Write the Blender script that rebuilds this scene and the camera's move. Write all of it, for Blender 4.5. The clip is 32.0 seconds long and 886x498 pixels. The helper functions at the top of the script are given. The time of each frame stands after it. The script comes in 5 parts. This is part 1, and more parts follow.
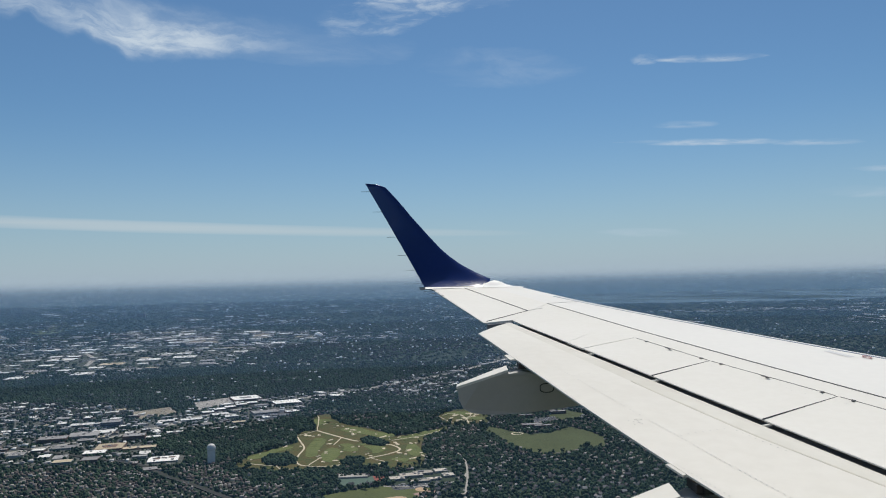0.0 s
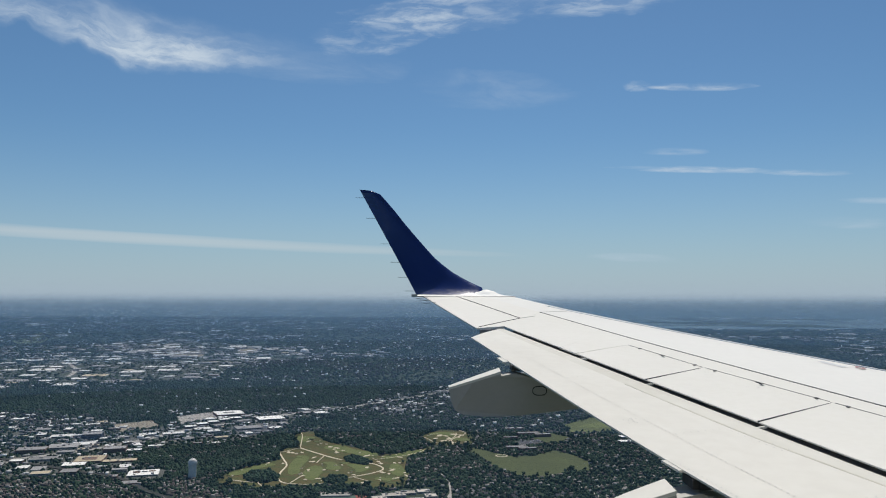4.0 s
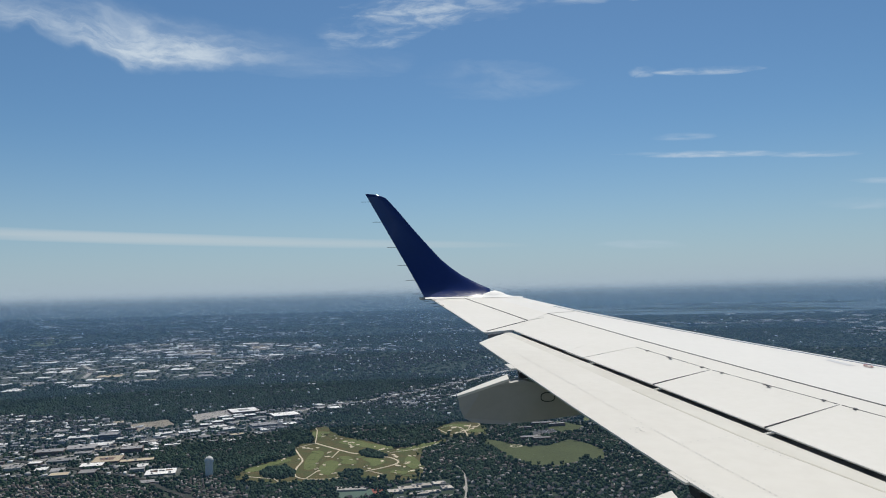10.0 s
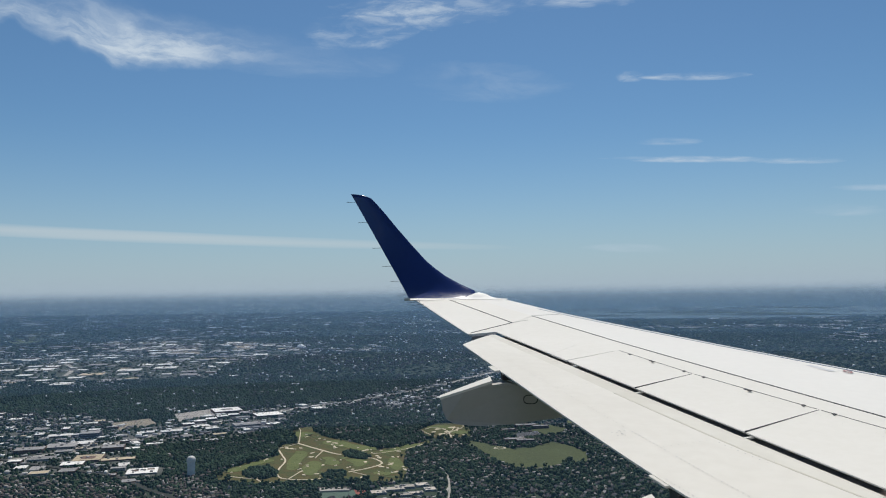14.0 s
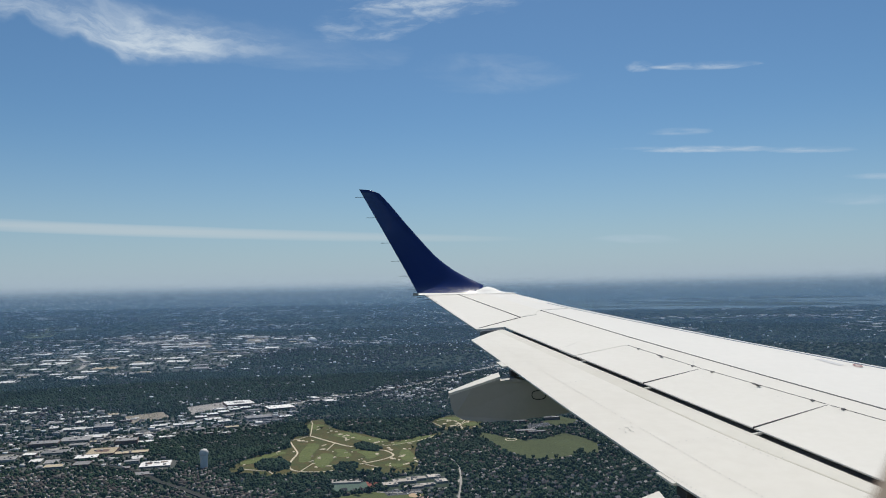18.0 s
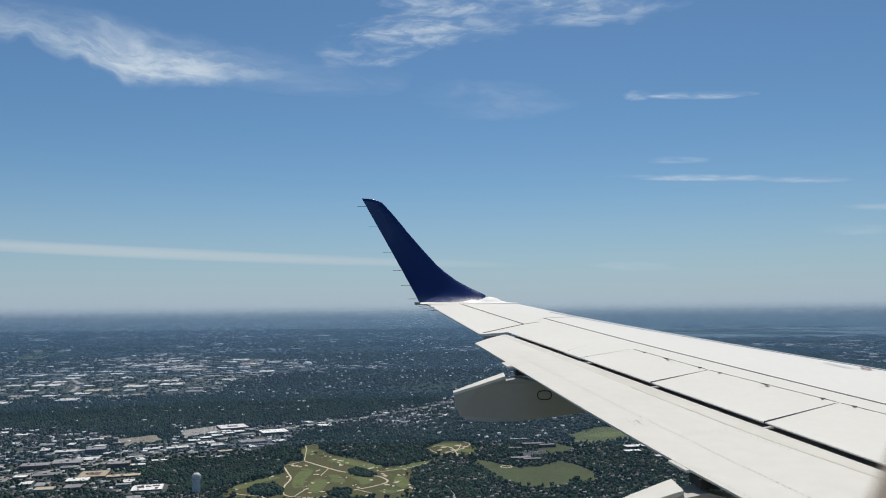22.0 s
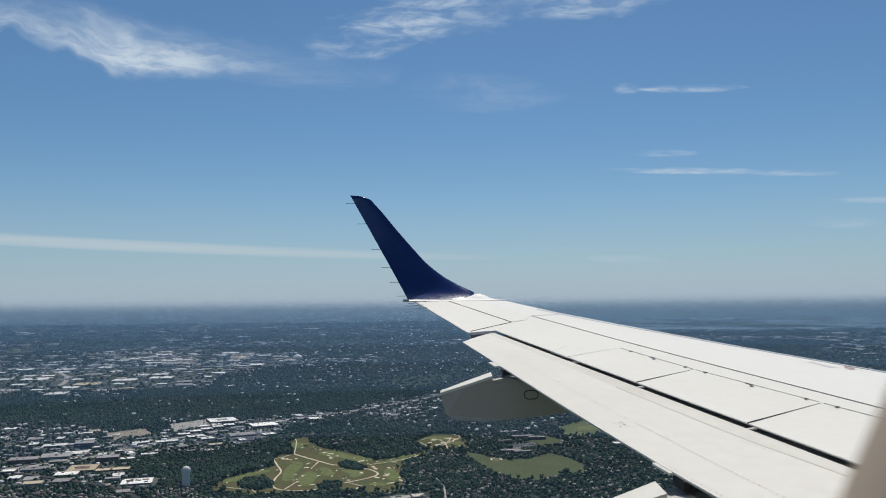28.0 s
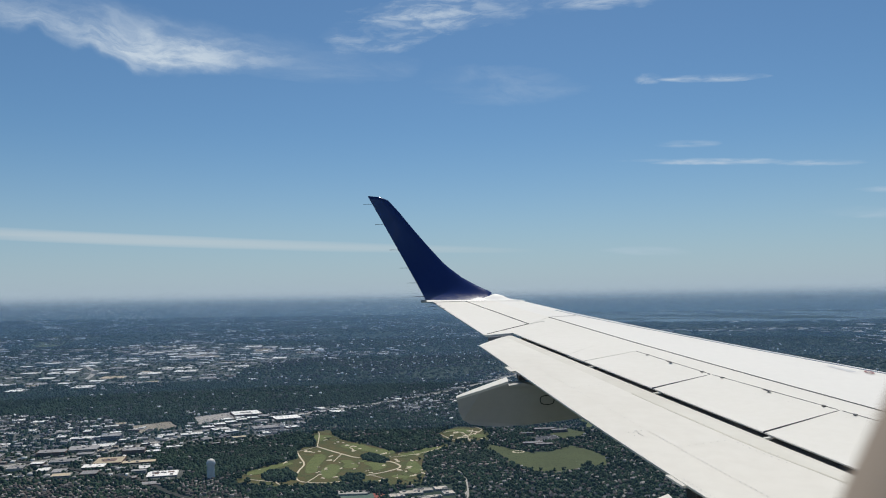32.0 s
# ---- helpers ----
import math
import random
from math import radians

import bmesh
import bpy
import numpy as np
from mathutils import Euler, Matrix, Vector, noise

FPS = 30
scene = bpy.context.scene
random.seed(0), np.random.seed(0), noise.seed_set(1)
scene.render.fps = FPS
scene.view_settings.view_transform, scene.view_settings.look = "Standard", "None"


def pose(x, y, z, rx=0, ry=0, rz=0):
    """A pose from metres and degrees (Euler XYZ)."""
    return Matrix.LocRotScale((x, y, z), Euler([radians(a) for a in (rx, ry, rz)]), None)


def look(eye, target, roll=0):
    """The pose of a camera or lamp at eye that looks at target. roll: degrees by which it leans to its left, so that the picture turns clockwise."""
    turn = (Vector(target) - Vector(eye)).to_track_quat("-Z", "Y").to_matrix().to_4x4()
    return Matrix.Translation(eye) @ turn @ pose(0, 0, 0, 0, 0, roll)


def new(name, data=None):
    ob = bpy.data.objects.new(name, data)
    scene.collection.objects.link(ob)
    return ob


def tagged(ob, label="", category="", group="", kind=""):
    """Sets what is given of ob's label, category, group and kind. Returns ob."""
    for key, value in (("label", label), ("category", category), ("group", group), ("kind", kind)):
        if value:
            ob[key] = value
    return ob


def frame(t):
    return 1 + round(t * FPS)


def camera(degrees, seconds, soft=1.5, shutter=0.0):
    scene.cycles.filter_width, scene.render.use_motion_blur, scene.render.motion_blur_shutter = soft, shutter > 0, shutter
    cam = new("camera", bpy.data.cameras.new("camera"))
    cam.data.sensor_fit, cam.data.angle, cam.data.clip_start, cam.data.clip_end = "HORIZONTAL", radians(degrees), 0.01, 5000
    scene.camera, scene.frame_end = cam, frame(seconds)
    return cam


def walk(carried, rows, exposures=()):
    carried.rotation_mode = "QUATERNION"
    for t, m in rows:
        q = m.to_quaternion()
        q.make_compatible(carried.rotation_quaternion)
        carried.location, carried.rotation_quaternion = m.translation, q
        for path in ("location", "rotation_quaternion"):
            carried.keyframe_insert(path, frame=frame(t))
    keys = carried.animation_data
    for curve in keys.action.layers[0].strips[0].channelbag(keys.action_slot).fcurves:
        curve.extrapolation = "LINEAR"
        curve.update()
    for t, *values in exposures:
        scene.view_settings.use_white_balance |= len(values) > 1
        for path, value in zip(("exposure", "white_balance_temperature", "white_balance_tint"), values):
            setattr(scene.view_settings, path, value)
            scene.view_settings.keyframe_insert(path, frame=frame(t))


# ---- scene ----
H = 100.0                                   # eye above the land, which is laid out at about one fifth of its size
cam = camera(57.5, 32.0, 1.0)
cam.data.dof.use_dof, cam.data.dof.focus_distance, cam.data.dof.aperture_fstop = True, 13.0, 4.8
# seconds, x, y, z from the seat, yaw, pitch, roll
ROWS = [
    (0, 0.0317, -0.0288, 0.1456, -0.321, 2.255, 1.456),
    (0.5, -0.0077, 0.0014, 0.0320, -1.181, 2.508, 0.760),
    (1, -0.0195, 0.0128, -0.0063, -1.614, 3.010, 0.373),
    (1.5, -0.0185, 0.0119, -0.0066, -1.564, 3.503, 0.408),
    (2, -0.0221, 0.0145, -0.0193, -1.505, 3.663, 0.229),
    (2.5, -0.0291, 0.0186, -0.0378, -1.561, 3.583, 0.151),
    (3, -0.0372, 0.0236, -0.0597, -1.600, 3.375, -0.030),
    (3.5, -0.0261, 0.0138, -0.0306, -1.222, 3.461, 0.044),
    (5.5, -0.0433, 0.0231, -0.0917, -1.223, 4.188, -0.550),
    (6, -0.0580, 0.0336, -0.1318, -1.999, 4.286, -0.575),
    (6.5, -0.0480, 0.0296, -0.1069, -2.220, 4.456, -0.541),
    (7, -0.0404, 0.0245, -0.0876, -2.107, 4.329, -0.251),
    (7.5, -0.0318, 0.0175, -0.0612, -1.714, 3.960, 0.132),
    (8, -0.0246, 0.0114, -0.0380, -1.315, 3.384, 0.481),
    (8.5, 0.0012, -0.0057, 0.0293, -0.967, 2.979, 1.065),
    (9, 0.0349, -0.0265, 0.1151, -0.618, 2.828, 1.632),
    (9.5, 0.0291, -0.0472, 0.1793, -0.316, 3.002, 1.960),
    (10, 0.0128, -0.0323, 0.1196, -0.435, 3.094, 1.465),
    (10.5, -0.0150, -0.0007, -0.0085, -0.763, 3.304, 0.673),
    (11, -0.0481, 0.0220, -0.1045, -1.417, 3.643, 0.066),
    (11.5, -0.0519, 0.0286, -0.1227, -1.887, 4.038, -0.268),
    (12, -0.0299, 0.0175, -0.0674, -2.112, 4.342, -0.119),
    (12.5, -0.0040, 0.0004, 0.0066, -1.935, 4.334, 0.241),
    (13, 0.0052, -0.0075, 0.0386, -1.800, 3.843, 0.387),
    (13.5, 0.0127, -0.0172, 0.0733, -1.630, 3.406, 0.580),
    (14, 0.0255, -0.0289, 0.1198, -1.422, 3.173, 0.802),
    (14.5, 0.0291, -0.0326, 0.1290, -1.380, 2.935, 0.757),
    (16.5, 0.0133, -0.0091, 0.0507, -1.755, 2.532, 0.472),
    (17, 0.0190, -0.0078, 0.0466, -1.539, 2.371, 0.513),
    (17.5, 0.0285, -0.0177, 0.0866, -1.188, 2.362, 0.823),
    (18, 0.0484, -0.0357, 0.1560, -0.717, 2.631, 1.191),
    (18.5, 0.0362, -0.0257, 0.1144, -0.698, 2.443, 1.005),
    (19, 0.0127, -0.0089, 0.0421, -0.818, 2.446, 0.679),
    (19.5, -0.0050, 0.0034, -0.0130, -0.990, 2.768, 0.528),
    (20, -0.0096, 0.0076, -0.0339, -1.044, 3.399, 0.604),
    (20.5, -0.0380, 0.0235, -0.1088, -1.333, 3.416, 0.138),
    (21, -0.0395, 0.0247, -0.1146, -1.398, 3.632, 0.149),
    (21.5, -0.0264, 0.0155, -0.0729, -1.133, 4.201, 0.475),
    (22, -0.0339, 0.0160, -0.0821, -0.943, 4.420, 0.535),
    (22.5, -0.0442, 0.0231, -0.1200, -0.838, 4.539, 0.245),
    (23, -0.0565, 0.0297, -0.1568, -1.044, 4.548, -0.021),
    (23.5, -0.0640, 0.0334, -0.1723, -1.451, 4.382, -0.380),
    (24, -0.0542, 0.0271, -0.1416, -1.747, 4.252, -0.316),
    (24.5, -0.0326, 0.0136, -0.0837, -1.714, 4.225, -0.148),
    (25, -0.0198, 0.0053, -0.0506, -1.678, 4.220, 0.075),
    (25.5, -0.0281, 0.0070, -0.0640, -1.765, 4.195, -0.029),
    (27.5, -0.0189, 0.0044, -0.0492, -2.020, 4.251, 0.399),
    (28, -0.0088, -0.0011, -0.0201, -1.643, 3.919, 0.598),
    (28.5, 0.0035, -0.0082, 0.0153, -1.257, 3.505, 0.784),
    (29, 0.0199, -0.0235, 0.0837, -0.544, 3.389, 1.055),
    (29.5, 0.0177, -0.0386, 0.1382, 0.095, 3.304, 1.334),
    (30, 0.0237, -0.0463, 0.1584, 0.600, 3.020, 1.192),
    (30.5, 0.0251, -0.0464, 0.1612, 0.640, 2.869, 1.184),
    (31, 0.0469, -0.0393, 0.1539, 0.416, 2.906, 1.240),
    (31.5, 0.0543, -0.0361, 0.1483, 0.088, 3.197, 1.222),
    (32, 0.0440, -0.0210, 0.0914, -0.157, 3.436, 0.880),
]
BANKED = (0.419, 0.065, -0.857)          # how the wing lies against the level, degrees


def aim(x, y, z, yaw, pitch, roll):
    return pose(x, y, H + z, 0, 0, yaw) @ pose(0, 0, 0, pitch) @ pose(0, 0, 0, 0, roll) @ pose(0, 0, 0, 90)


walk(cam, [(t, aim(*r)) for t, *r in ROWS], exposures=[(0.0, 0.0), (32.0, 0.0)])

# ---- sky, sun ----
SUN_EL, SUN_AZ = radians(57), radians(9)   # azimuth from +y towards +x
sun = new("sun", bpy.data.lights.new("sun", "SUN"))
sun.data.energy, sun.data.angle, sun.data.color = 4.0, radians(0.53), (1.0, 0.95, 0.87)
to_sun = Vector((math.sin(SUN_AZ) * math.cos(SUN_EL), math.cos(SUN_AZ) * math.cos(SUN_EL), math.sin(SUN_EL)))
sun.matrix_world = look(to_sun * 400 + Vector((0, 0, H)), (0, 0, H))


class Nodes:
    """A node tree with short calls."""

    def __init__(self, tree):
        self.tree = tree
        tree.nodes.clear()

    def put(self, kind, values=(), operation=None, clamp=False, ramp=None, blend=None):
        node = self.tree.nodes.new(kind)
        if operation:
            node.operation, node.use_clamp = operation, clamp
        if ramp:
            node.interpolation_type = ramp
        if blend:
            node.data_type, node.blend_type = "RGBA", blend
        for key, value in dict(values).items():
            if isinstance(value, bpy.types.NodeSocket):
                self.tree.links.new(value, node.inputs[key])
            else:
                node.inputs[key].default_value = value
        return node

    def math(self, op, a, b=0.0, c=0.0, clamp=False):
        return self.put("ShaderNodeMath", {0: a, 1: b, 2: c}, operation=op, clamp=clamp).outputs[0]

    def smooth(self, value, lo, hi):
        return self.put("ShaderNodeMapRange", {0: value, 1: lo, 2: hi, 3: 0.0, 4: 1.0}, ramp="SMOOTHSTEP").outputs[0]

    def mix(self, fac, a, b, blend="MIX"):
        return self.put("ShaderNodeMix", {0: fac, 6: a, 7: b}, blend=blend).outputs[2]

    def noise(self, where, scale, detail=4.0, rough=0.55, dist=0.0):
        return self.put("ShaderNodeTexNoise", {"Vector": where, "Scale": scale, "Detail": detail, "Roughness": rough, "Distortion": dist}).outputs[0]


world = bpy.data.worlds.new("sky")
world.use_nodes = True
scene.world = world
n = Nodes(world.node_tree)
air = n.put("ShaderNodeTexSky")
air.sky_type, air.sun_disc, air.sun_elevation, air.sun_rotation = "NISHITA", False, SUN_EL, SUN_AZ
air.altitude, air.air_density, air.dust_density, air.ozone_density = 500.0, 1.0, 0.4, 2.5
sky = air.outputs[0]
way = n.put("ShaderNodeTexCoord").outputs["Generated"]
axis = n.put("ShaderNodeSeparateXYZ", {0: way}).outputs
across = n.math("ARCTAN2", axis[0], axis[1])            # radians to the right of straight out
above = n.math("ARCSINE", axis[2])                      # radians above the level


def cirrus(x, y, wide, tall, stretch, scale, amount, lo, hi, lean=0.0, seed=0.0, under=1.0):
    """One patch of thin ice cloud at x, y degrees, streaked along its length."""
    dx = n.math("SUBTRACT", across, radians(x))
    dy = n.math("SUBTRACT", n.math("SUBTRACT", above, radians(y)), n.math("MULTIPLY", dx, lean))
    a = n.math("DIVIDE", dx, radians(wide))
    b = n.math("DIVIDE", dy, radians(tall))
    b = n.math("ADD", b, n.math("MULTIPLY", n.math("MINIMUM", b, 0.0), 1.0 / under - 1.0))
    far = n.math("ADD", n.math("MULTIPLY", a, a), n.math("MULTIPLY", b, b))
    level = n.math("SUBTRACT", dy, n.math("MULTIPLY", dx, -0.6 * lean))
    where = n.put("ShaderNodeCombineXYZ", {0: n.math("MULTIPLY", dx, scale / stretch), 1: n.math("MULTIPLY", level, scale), 2: seed}).outputs[0]
    ragged = n.math("MULTIPLY_ADD", n.noise(where, 0.8, 6.0, 0.62, 0.4), 2.6, -1.3)
    body = n.math("SUBTRACT", 1.0, n.math("ADD", far, ragged), clamp=True)
    wisps = n.noise(where, 1.0, 9.0, 0.62, 0.45)
    soft = n.noise(where, 0.33, 3.0, 0.5, 0.25)
    wisps = n.math("ADD", n.math("MULTIPLY", n.smooth(wisps, lo, hi), n.math("MULTIPLY_ADD", n.smooth(soft, 0.36, 0.60), 0.75, 0.25)), n.math("MULTIPLY", n.smooth(soft, 0.36, 0.66), 0.28))
    return n.math("MULTIPLY", n.math("MULTIPLY", wisps, n.math("POWER", body, 0.9)), amount)


def along(value, pts):
    """A bent line through points (x, y), read at value."""
    lo, hi = pts[0][0], pts[-1][0]
    low, high = min(p[1] for p in pts), max(p[1] for p in pts)
    node = n.put("ShaderNodeValToRGB", {0: n.put("ShaderNodeMapRange", {0: value, 1: lo, 2: hi, 3: 0.0, 4: 1.0}).outputs[0]})
    stops = node.color_ramp.elements
    stops[0].position, stops[1].position = 0.0, 1.0
    tone = lambda y: (y - low) / (high - low)
    stops[0].color, stops[1].color = (tone(pts[0][1]),) * 3 + (1,), (tone(pts[-1][1]),) * 3 + (1,)
    for x, y in pts[1:-1]:
        stops.new((x - lo) / (hi - lo)).color = (tone(y),) * 3 + (1,)
    return n.math("MULTIPLY_ADD", n.put("ShaderNodeSeparateColor", {0: node.outputs[0]}).outputs[0], high - low, low)


def cloud_bank(lower, upper, weight, seed):
    """A sheet of ice cloud with a ragged, crisp lower rim that thins out upwards; all in degrees."""
    u, v = n.math("MULTIPLY", across, 57.2958), n.math("MULTIPLY", above, 57.2958)
    where = n.put("ShaderNodeCombineXYZ", {0: n.math("MULTIPLY", u, 0.55), 1: n.math("MULTIPLY_ADD", u, 0.12, v), 2: seed}).outputs[0]
    wave_u, wave_v = n.noise(where, 0.55, 3.0, 0.45), n.noise(where, 0.80, 5.0, 0.55)
    u = n.math("ADD", u, n.math("MULTIPLY_ADD", wave_u, 1.8, -0.9))
    v = n.math("ADD", v, n.math("MULTIPLY_ADD", wave_v, 1.3, -0.65))
    base, roof = along(u, lower), along(u, upper)
    h = n.math("DIVIDE", n.math("SUBTRACT", v, base), n.math("SUBTRACT", roof, base))
    body = n.math("MULTIPLY", n.smooth(h, -0.10, 0.26), n.math("SUBTRACT", 1.0, n.smooth(h, 0.22, 1.12)))
    grain = n.put("ShaderNodeCombineXYZ", {0: n.math("MULTIPLY", u, 0.30), 1: n.math("MULTIPLY", h, 3.4), 2: seed + 3.0}).outputs[0]
    streak = n.math("ADD", n.math("MULTIPLY", n.smooth(n.noise(grain, 0.9, 7.0, 0.58, 0.25), 0.30, 0.68), 0.84), n.math("MULTIPLY", n.smooth(n.noise(grain, 3.2, 5.0, 0.6), 0.25, 0.75), 0.16))
    return n.math("MULTIPLY", n.math("MULTIPLY", body, n.math("ADD", streak, 0.22)), along(u, weight))


west = [
    cloud_bank([(-36, 18.0), (-31, 17.2), (-28.5, 16.8), (-27.5, 16.9), (-26.6, 17.4), (-25.8, 16.8), (-24.6, 16.3), (-23.6, 16.5), (-22.4, 15.9), (-21.2, 15.25), (-19.4, 15.15), (-16.3, 15.4), (-12.5, 15.7), (-5, 16.2)],
               [(-36, 20.8), (-28.5, 19.5), (-26.6, 19.7), (-23.6, 19.6), (-20.4, 19.1), (-17.1, 18.7), (-12.5, 18.2), (-5, 17.4)],
               [(-36, 0.25), (-28.5, 0.50), (-25.5, 0.58), (-23.0, 0.90), (-20.0, 1.22), (-17.0, 1.05), (-14.0, 0.60), (-11.5, 0.28), (-8.5, 0.08), (-5, 0.0)], 2.0),
    cirrus(-8.5, 16.1, 6.6, 1.3, 5.0, 36, 0.20, 0.36, 0.66, 0.0, 5.8),
]
top = [
    cirrus(-4.4, 18.2, 4.6, 1.3, 3.4, 80, 0.50, 0.40, 0.64, 0.10, 7.7),
    cirrus(1.6, 20.0, 7.6, 1.6, 4.0, 80, 0.60, 0.40, 0.64, 0.10, 17.7),
    cirrus(6.6, 21.9, 10.5, 1.9, 3.6, 70, 0.66, 0.38, 0.64, 0.02, 27.7),
    cirrus(10.3, 20.6, 7.5, 1.3, 4.0, 80, 0.45, 0.40, 0.64, -0.01, 37.7),
    cirrus(4.3, 14.8, 6.0, 1.4, 3.4, 40, 0.20, 0.36, 0.66, -0.06, 9.2),
]
east = [
    cirrus(19.1, 14.33, 3.4, 0.30, 7.0, 130, 1.15, 0.30, 0.60, -0.066, 4.9),
    cirrus(14.7, 14.66, 1.0, 0.40, 2.4, 110, 0.42, 0.34, 0.60, -0.06, 5.4),
    cirrus(18.6, 8.85, 5.2, 0.24, 8.0, 140, 0.70, 0.30, 0.62, -0.065, 6.1),
    cirrus(24.9, 8.35, 3.4, 0.22, 8.0, 140, 0.70, 0.30, 0.62, -0.080, 16.1),
    cirrus(17.2, 10.15, 2.2, 0.28, 6.0, 100, 0.45, 0.32, 0.62, -0.05, 8.1),
    cirrus(29.8, 6.25, 2.6, 0.22, 7.0, 100, 0.6, 0.32, 0.62, -0.06, 2.1),
]
low_streaks = [
    cirrus(27.8, 5.0, 2.6, 0.42, 6.0, 70, 0.25, 0.34, 0.66, -0.05, 12.1),
    cirrus(15.0, 2.93, 3.3, 0.34, 6.0, 70, 0.25, 0.34, 0.66, -0.045, 11.1),
    cirrus(-21.5, 4.19, 31.0, 0.50, 70.0, 26, 0.52, 0.10, 0.50, -0.033, 10.6),
]
clouds = west + top + east + low_streaks[:2]
cover = clouds[0]
for c in clouds[1:]:
    cover = n.math("MAXIMUM", cover, c)
tinted = n.mix(1.0, sky, (0.730, 1.0, 1.15, 1), "MULTIPLY")
clear = n.put("ShaderNodeBackground", {0: tinted, 1: 0.062}).outputs[0]
white = n.put("ShaderNodeBackground", {0: (0.73, 0.86, 1.00, 1), 1: 0.72}).outputs[0]
misty = n.put("ShaderNodeBackground", {0: (0.372, 0.462, 0.560, 1), 1: 1.0}).outputs[0]
murk = n.put("ShaderNodeMapRange", {0: above, 1: radians(13.0), 2: radians(0.0), 3: 0.0, 4: 1.0}).outputs[0]
clear = n.put("ShaderNodeMixShader", {0: n.math("MULTIPLY", n.math("POWER", murk, 2.2), 0.94), 1: clear, 2: misty}).outputs[0]
pale = n.put("ShaderNodeBackground", {0: (0.56, 0.615, 0.64, 1), 1: 1.0}).outputs[0]
clear = n.put("ShaderNodeMixShader", {0: low_streaks[2], 1: clear, 2: pale}).outputs[0]
cloudy = n.put("ShaderNodeMixShader", {0: cover, 1: clear, 2: white}).outputs[0]
# sea and haze past the land's edge, painted as colours paling towards the horizon
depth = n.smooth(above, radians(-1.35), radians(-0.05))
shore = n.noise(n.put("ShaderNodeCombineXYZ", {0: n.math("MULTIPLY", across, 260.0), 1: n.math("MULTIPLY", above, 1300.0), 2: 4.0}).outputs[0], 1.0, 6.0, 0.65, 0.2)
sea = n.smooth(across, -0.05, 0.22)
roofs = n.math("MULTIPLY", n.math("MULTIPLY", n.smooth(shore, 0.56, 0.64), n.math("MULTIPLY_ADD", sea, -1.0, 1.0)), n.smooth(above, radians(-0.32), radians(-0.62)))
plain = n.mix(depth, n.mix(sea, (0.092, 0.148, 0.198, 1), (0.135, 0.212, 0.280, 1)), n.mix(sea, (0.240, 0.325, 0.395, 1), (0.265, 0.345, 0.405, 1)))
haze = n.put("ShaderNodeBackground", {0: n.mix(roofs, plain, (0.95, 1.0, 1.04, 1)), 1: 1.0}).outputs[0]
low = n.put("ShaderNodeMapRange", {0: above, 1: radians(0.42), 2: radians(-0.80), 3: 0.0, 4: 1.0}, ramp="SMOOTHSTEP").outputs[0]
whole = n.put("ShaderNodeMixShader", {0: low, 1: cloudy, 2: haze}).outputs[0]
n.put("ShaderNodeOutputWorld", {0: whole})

# ---- materials ----


def matter(name, base, dark=None, rough=0.5, metal=0.0, big=1.0, small=20.0, amount=0.5, bump=0.0, per_piece=0.0, coat=0.0, piece="object", light=None):
    """A surface whose colour wanders between base and dark at two scales."""
    m = bpy.data.materials.new(name)
    m.use_nodes = True
    k = Nodes(m.node_tree)
    where = k.put("ShaderNodeNewGeometry").outputs["Position"]
    one, two = k.noise(where, big), k.noise(where, small, 3.0)
    both = k.math("ADD", k.math("MULTIPLY", k.smooth(one, 0.3, 0.7), 0.6), k.math("MULTIPLY", k.smooth(two, 0.3, 0.7), 0.4))
    dark = dark or tuple(c * 0.8 for c in base)
    colour = k.mix(k.math("MULTIPLY", both, amount), (*base, 1), (*dark, 1))
    if per_piece:
        rnd = k.put("ShaderNodeObjectInfo").outputs["Random"] if piece == "object" else k.put("ShaderNodeNewGeometry").outputs["Random Per Island"]
        if light:
            colour = k.mix(k.smooth(rnd, 1 - per_piece, 1.0), colour, (*light, 1))
        else:
            colour = k.mix(1.0, colour, k.put("ShaderNodeCombineColor", {0: k.math("MULTIPLY_ADD", rnd, per_piece, 1 - per_piece / 2), 1: k.math("MULTIPLY_ADD", rnd, per_piece, 1 - per_piece / 2), 2: k.math("MULTIPLY_ADD", rnd, per_piece, 1 - per_piece / 2)}).outputs[0], "MULTIPLY")
    values = {"Base Color": colour, "Roughness": k.math("MULTIPLY_ADD", two, 0.2, rough - 0.1), "Metallic": metal, "Coat Weight": coat, "Specular IOR Level": 0.08 if rough >= 0.72 else 0.5}
    if bump:
        values["Normal"] = k.put("ShaderNodeBump", {"Strength": bump, "Height": two, "Distance": 0.02}).outputs[0]
    k.put("ShaderNodeOutputMaterial", {0: k.put("ShaderNodeBsdfPrincipled", values).outputs[0]})
    return m


WHITE = matter("white_aircraft_paint", (0.755, 0.738, 0.68), (0.69, 0.67, 0.605), 0.73, big=0.9, small=14, amount=0.6)
CREAM = matter("worn_flap_paint", (0.735, 0.715, 0.65), (0.655, 0.63, 0.565), 0.73, big=0.7, small=9, amount=0.7)
CREAMN = matter("darker_flap_nose", (0.69, 0.672, 0.605), (0.60, 0.575, 0.50), 0.73, big=0.9, small=5, amount=0.9)
SLAT = matter("slat_paint", (0.76, 0.748, 0.70), (0.69, 0.68, 0.64), 0.73, big=0.8, small=12, amount=0.5)
GREYP = matter("grey_fairing_paint", (0.44, 0.43, 0.40), (0.37, 0.36, 0.335), 0.5, big=1.5, small=18, amount=0.6)
